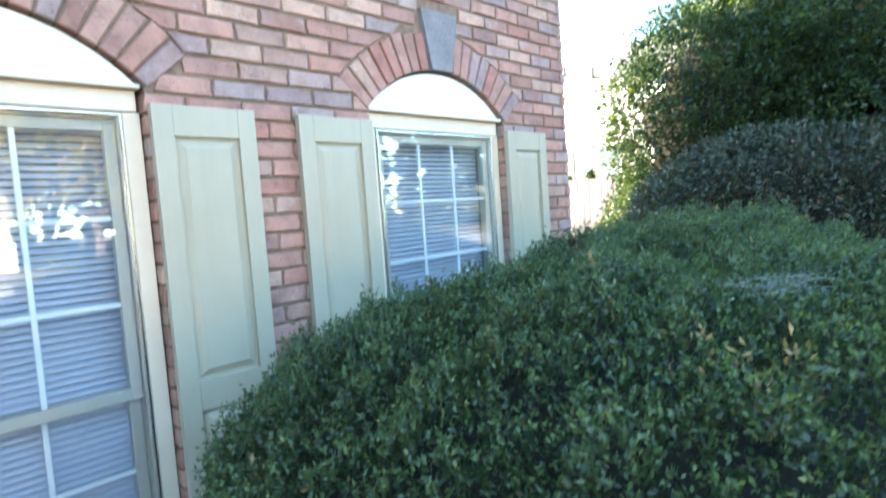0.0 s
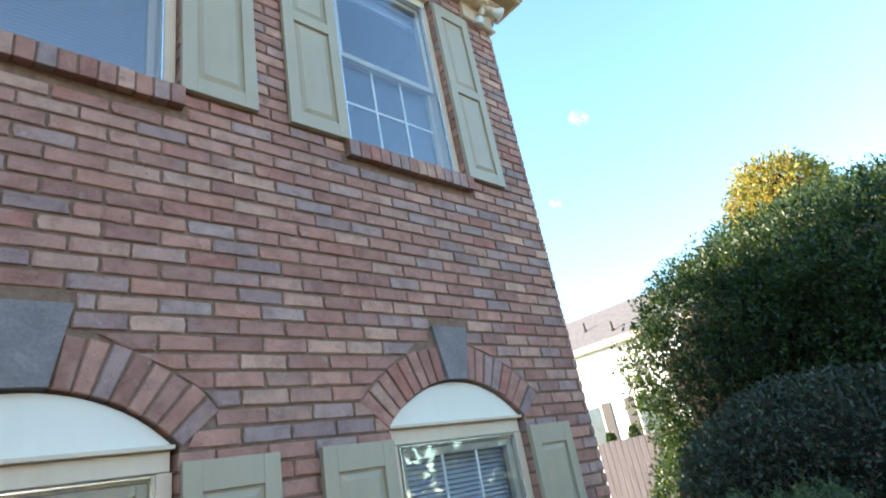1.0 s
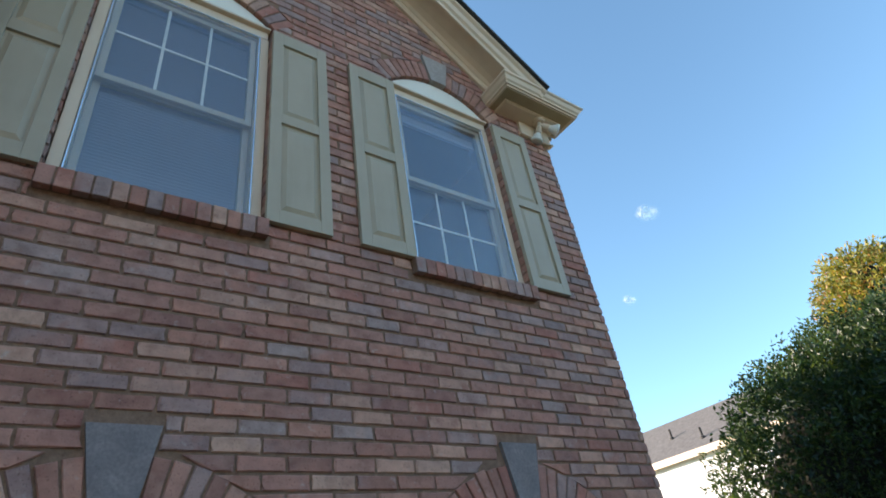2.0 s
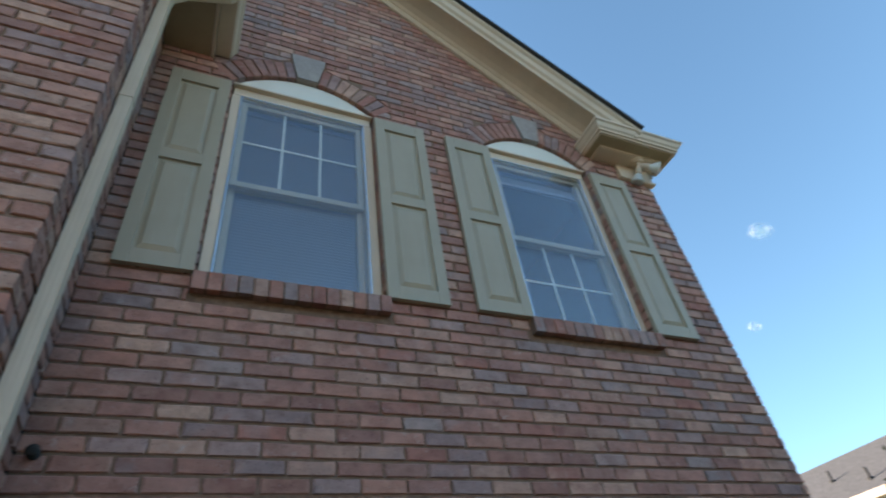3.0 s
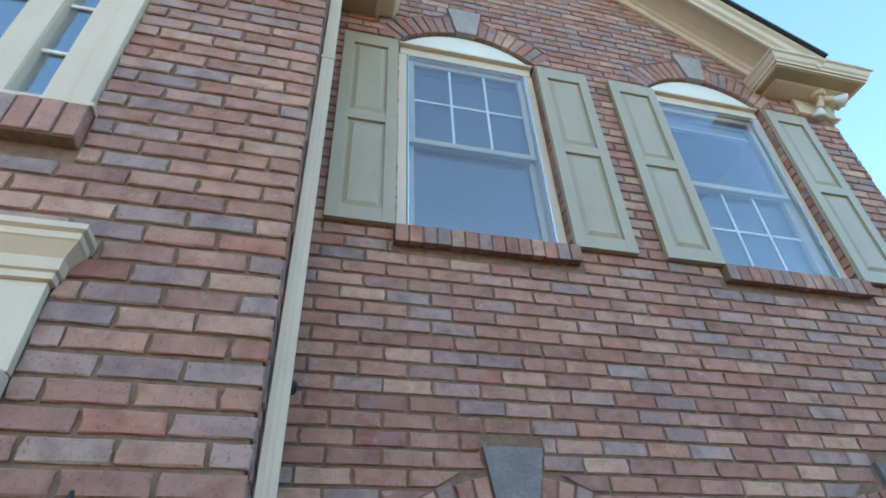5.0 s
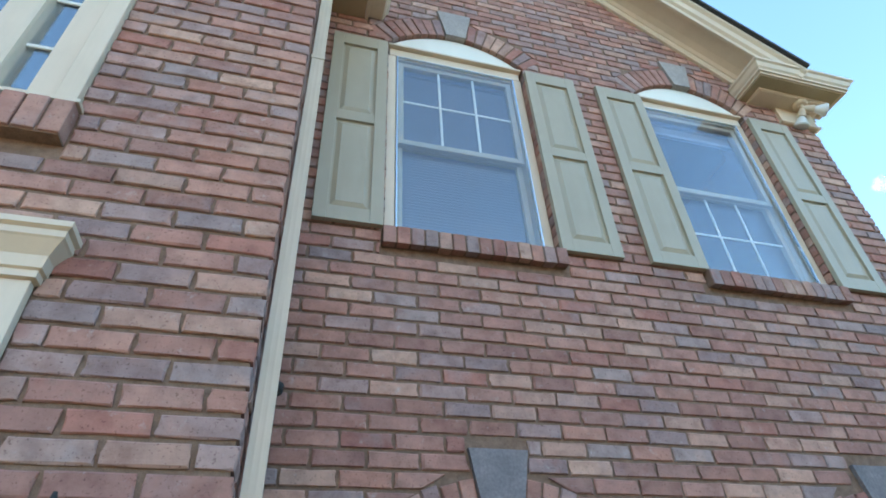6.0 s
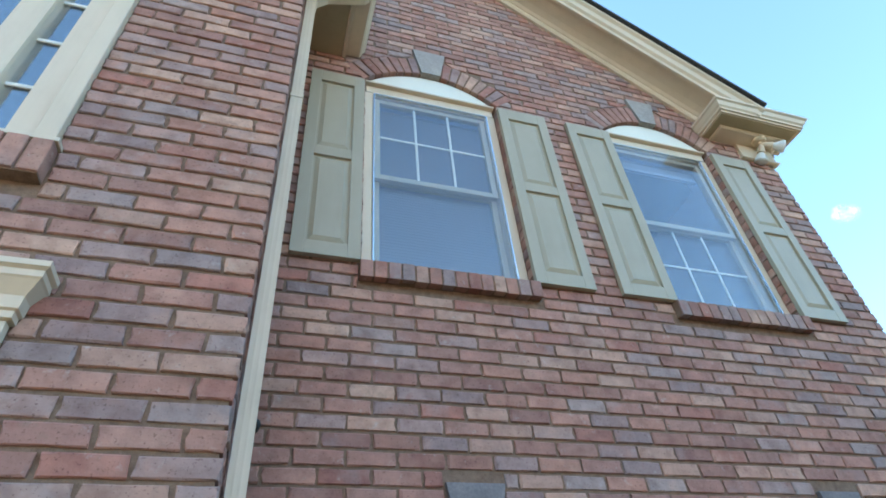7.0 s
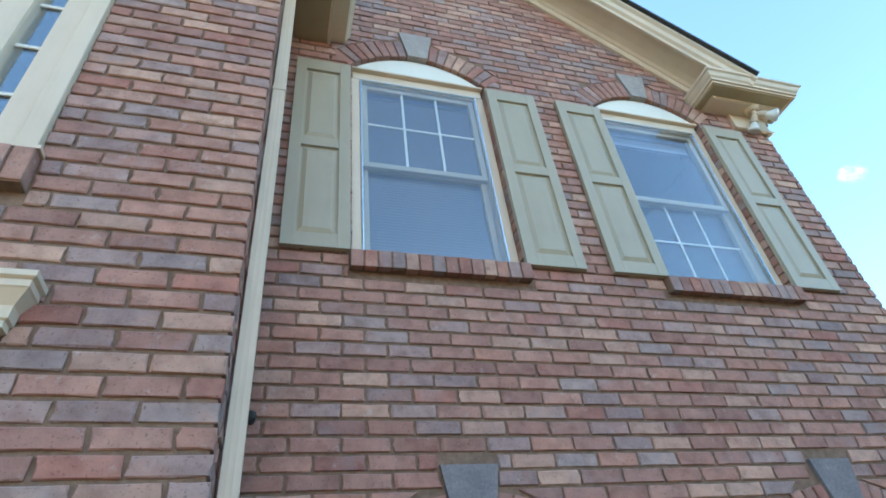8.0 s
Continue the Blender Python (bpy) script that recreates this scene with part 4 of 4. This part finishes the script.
fence = thing("fence", "weathered grey board fence between the gardens, shade painted in", "fence")
for i in range(36):
    y = 0.2 + i * 0.145
    part("board", boxed(11.5, 11.525, y, y + 0.138, 0.0, 1.98 + 0.02 * rnd.random(), 0.004), FENCE, fence)
for z in (0.4, 1.4):
    part("rail", boxed(11.527, 11.57, 0.2, 5.42, z, z + 0.09, 0.003), FENCE, fence)

NX = 20.0
house = thing("neighbour_house", "white rendered neighbouring house with a grey shingled roof", "house")
part("wall", boxed(NX, NX + 9, 2.0, 18.0, 0, 5.75, 0.0), STUCCO, house)
part("roof", loft([[(NX - 0.2, y, 5.62), (NX - 0.2, y, 5.78), (NX + 4.5, y, 8.2), (NX + 9.5, y, 5.78), (NX + 9.5, y, 5.62)] for y in (1.6, 18.4)]), FAR_SHINGLE, house)
part("fascia", boxed(NX - 0.26, NX - 0.205, 1.6, 18.4, 5.55, 5.78, 0.004), CREAM, house)
for y in (8.1, 10.5, 13.2):
    w = part("window", boxed(NX - 0.03, NX - 0.002, y, y + 0.95, 2.1, 3.55, 0.003), VINYL, house)
    part("pane", boxed(NX - 0.036, NX - 0.031, y + 0.07, y + 0.88, 2.17, 3.48, 0.0), DARK_PANE, w)
    for s in (-0.42, 0.97):
        part("shutter", boxed(NX - 0.05, NX - 0.002, y + s, y + s + 0.40, 2.08, 3.57, 0.004), DARK, house)

# street behind the viewer, seen in the window glass
CONCRETE = plain("concrete", [(0.3, (0.34, 0.32, 0.29)), (0.7, (0.46, 0.44, 0.40))], 3, 0.9, 0.3, 0.004)
tagged(part("road", boxed(-60, 60, -19.0, -11.5, -0.3, 0.006, 0), CONCRETE), "pale concrete road in front of the house", "road", kind="structure")
far_house = thing("far_house", "pale house across the road with a grey roof", "house")
part("wall", boxed(-9, 5, -40.0, -31.0, -0.2, 5.2, 0), STUCCO, far_house)
part("roof", loft([[(-9.6, y, z) for y, z in ((-40.5, 5.0), (-40.5, 5.2), (-35.5, 8.4), (-30.5, 5.2), (-30.5, 5.0))], [(5.6, y, z) for y, z in ((-40.5, 5.0), (-40.5, 5.2), (-35.5, 8.4), (-30.5, 5.2), (-30.5, 5.0))]]), FAR_SHINGLE, far_house)
for x in (-7.5, -4.5, -1.2, 2.0):
    w = part("window", boxed(x, x + 1.1, -30.998, -30.96, 1.0, 2.6, 0.003), VINYL, far_house)
    part("pane", boxed(x + 0.08, x + 1.02, -30.959, -30.95, 1.08, 2.52, 0), DARK_PANE, w)
crown_tree("street_tree", "broad leafy tree across the road", (6.5, -23.0, 0),
           [((6.5, -23.0, 5.6), (3.0, 3.0, 2.6), 51), ((8.4, -22.2, 4.4), (2.0, 2.0, 1.8), 52), ((4.6, -23.6, 4.2), (2.0, 2.0, 1.6), 53)], GOLD_LEAF, 0.22, 2600, 6, 0.5, 0.22)

# ---------------------------------------------------------------- small fixtures


def turned_form(bm, profile, m, sides=20):
    """A turned form from (radius, height) pairs, set by m."""
    rings = [[bm.verts.new(m @ Vector((r * math.cos(math.tau * j / sides), r * math.sin(math.tau * j / sides), h))) for j in range(sides)] for r, h in profile]
    for a, b in zip(rings, rings[1:]):
        for j in range(sides):
            bm.faces.new((a[j], a[(j + 1) % sides], b[(j + 1) % sides], b[j]))
    bm.faces.new(rings[0][::-1])
    bm.faces.new(rings[-1])
    return bm


BULB = painted("bulb_glass", (0.72, 0.71, 0.68), 0.18, amount=0.05)
lamp = thing("flood_light", "cream twin floodlight under the eave corner", "floodlight", 3.30, -0.10, 5.343)
part("mount", turned_form(bmesh.new(), [(0.055, 0.0), (0.055, -0.018), (0.045, -0.03), (0.02, -0.034), (0.016, -0.06)], Matrix.Identity(4)), CREAM, lamp)
for rx, ry, rz in ((205, 0, 20), (115, 0, 62)):
    m = Matrix.Translation((0, 0, -0.055)) @ Euler((radians(rx), 0, radians(rz))).to_matrix().to_4x4()
    head = part("lamp_holder", turned_form(bmesh.new(), [(0.012, 0.0), (0.018, 0.012), (0.026, 0.03), (0.030, 0.07), (0.034, 0.078), (0.030, 0.084)], m), CREAM, lamp)
    part("bulb", turned_form(bmesh.new(), [(0.022, 0.08), (0.030, 0.10), (0.050, 0.145), (0.056, 0.158), (0.050, 0.170), (0.02, 0.176)], m), BULB, head, "clear frosted flood bulb")

lantern = thing("wall_lantern", "small dark metal wall lantern with a pointed finial", "lantern", -0.757, -0.80, 2.13)
part("finial", turned_form(bmesh.new(), [(0.004, 0.0), (0.007, -0.012), (0.011, -0.030), (0.009, -0.048), (0.005, -0.062), (0.012, -0.070)], Matrix.Identity(4), 14), DARK, lantern)
part("cap", turned_form(bmesh.new(), [(0.014, -0.068), (0.040, -0.085), (0.075, -0.125), (0.080, -0.135), (0.070, -0.140)], Matrix.Identity(4), 16), DARK, lantern)
part("body", turned_form(bmesh.new(), [(0.062, -0.139), (0.045, -0.33), (0.050, -0.335), (0.030, -0.36)], Matrix.Identity(4), 6), BULB, lantern, "frosted lantern glass")
part("arm", boxed(-0.011, 0.011, 0.055, 0.135, -0.30, -0.278, 0.003), DARK, lantern)
part("back_plate", boxed(-0.05, 0.05, 0.132, 0.153, -0.40, -0.18, 0.006), DARK, lantern)

knob = thing("wall_spigot", "small dark metal spigot on the brick wall", "spigot", -0.385, 0.0, 2.705)
part("stem", turned_form(bmesh.new(), [(0.020, -0.002), (0.020, 0.004), (0.010, 0.008), (0.010, 0.03)], Matrix.Rotation(radians(90), 4, "X"), 14), DARK, knob)
part("handle", turned_form(bmesh.new(), [(0.008, 0.028), (0.021, 0.032), (0.024, 0.038), (0.019, 0.046), (0.010, 0.05)], Matrix.Rotation(radians(90), 4, "X"), 9), DARK, knob)

side = thing("side_downspout", "cream downspout elbow beyond the house corner", "downspout", RIGHT + 0.045, 0.14, 0)
part("pipe", loft([flute(0.0, 0, z, 0.06, 0.07) for z in (0.1, 2.5, 4.95)]), SPOUT, side)
part("elbow", loft([flute(0.0, 0, 4.95, 0.06, 0.07), flute(0.01, 0, 5.02, 0.064, 0.07), flute(0.04, 0, 5.10, 0.07, 0.07), flute(0.06, 0.02, 5.2, 0.07, 0.07), flute(0.07, 0.04, 5.358, 0.07, 0.07)]), SPOUT, side)

# unseen woods added along the far side of the road to darken window reflections
woods = tagged(new("woods"), "unseen dark evergreen woods added to dim the window reflections", "woods")
p, q = [], []
for i in range(26):
    x = -70 + i * 5.6
    if -14 < x < 3:
        continue
    hgt = rnd.uniform(7, 12)
    a, b = mound_points(420, (x, -34 + rnd.uniform(-3, 3), hgt * 0.5), (3.6, 3.0, hgt * 0.5), 2.0, 60 + i, 0.12)
    p.append(a)
    q.append(b)
leaf_cloud("foliage", np.concatenate(p), np.concatenate(q), 1.6, HOLLY_LEAF, woods, 0.8, 0.6)

# small fair-weather clouds
CLOUD = bpy.data.materials.new("cloud")
CLOUD.use_nodes = True
cn = CLOUD.node_tree
cn.nodes.clear()
c_out = cn.nodes.new("ShaderNodeOutputMaterial")
c_dif = cn.nodes.new("ShaderNodeBsdfTranslucent")
c_dif.inputs[0].default_value = (0.95, 0.95, 0.95, 1)
c_tr = cn.nodes.new("ShaderNodeBsdfTransparent")
c_mix = cn.nodes.new("ShaderNodeMixShader")
tc = cn.nodes.new("ShaderNodeTexCoord")
grad = cn.nodes.new("ShaderNodeTexGradient")
grad.gradient_type = "SPHERICAL"
cn.links.new(tc.outputs["Object"], grad.inputs[0])
wisp = cn.nodes.new("ShaderNodeTexNoise")
wisp.inputs["Scale"].default_value, wisp.inputs["Detail"].default_value = 1.7, 7
cn.links.new(tc.outputs["Object"], wisp.inputs["Vector"])
mul = cn.nodes.new("ShaderNodeMath")
mul.operation = "MULTIPLY"
cn.links.new(grad.outputs["Fac"], mul.inputs[0])
cn.links.new(wisp.outputs["Fac"], mul.inputs[1])
cn.links.new(ramp(cn, mul.outputs[0], [(0.15, (0, 0, 0)), (0.50, (0.75, 0.75, 0.75))]), c_mix.inputs[0])
cn.links.new(c_tr.outputs[0], c_mix.inputs[1])
cn.links.new(c_dif.outputs[0], c_mix.inputs[2])
cn.links.new(c_mix.outputs[0], c_out.inputs[0])
for way, size in (((0.763, 0.382, 0.521), 44), ((0.777, 0.478, 0.410), 26)):
    cl = bmesh.new()
    bmesh.ops.create_grid(cl, x_segments=12, y_segments=12, size=1.0)
    for v in cl.verts:
        v.co.z = 0.12 * noise.noise(v.co * 2.0)
    ob = part("cloud", cl, CLOUD)
    ob.matrix_world = look(Vector(way) * 1600, (0, 0, 0), 25) @ Matrix.Diagonal((size, size * 0.75, size, 1))
    tagged(ob, "small wispy white cloud in a clear sky", "cloud", kind="structure")

# pipes on the neighbour's roof
for y, along in ((9.5, 1.2), (11.5, 2.4), (13.0, 1.7), (7.5, 2.0)):
    z = 5.78 + (along - 0.3) * 0.515
    part("roof_vent", turned_form(bmesh.new(), [(0.11, -0.1), (0.10, 0.05), (0.05, 0.08), (0.05, 0.38), (0.02, 0.40)], Matrix.Translation((NX - 0.5 + along, y, z)), 10), DARK, house)
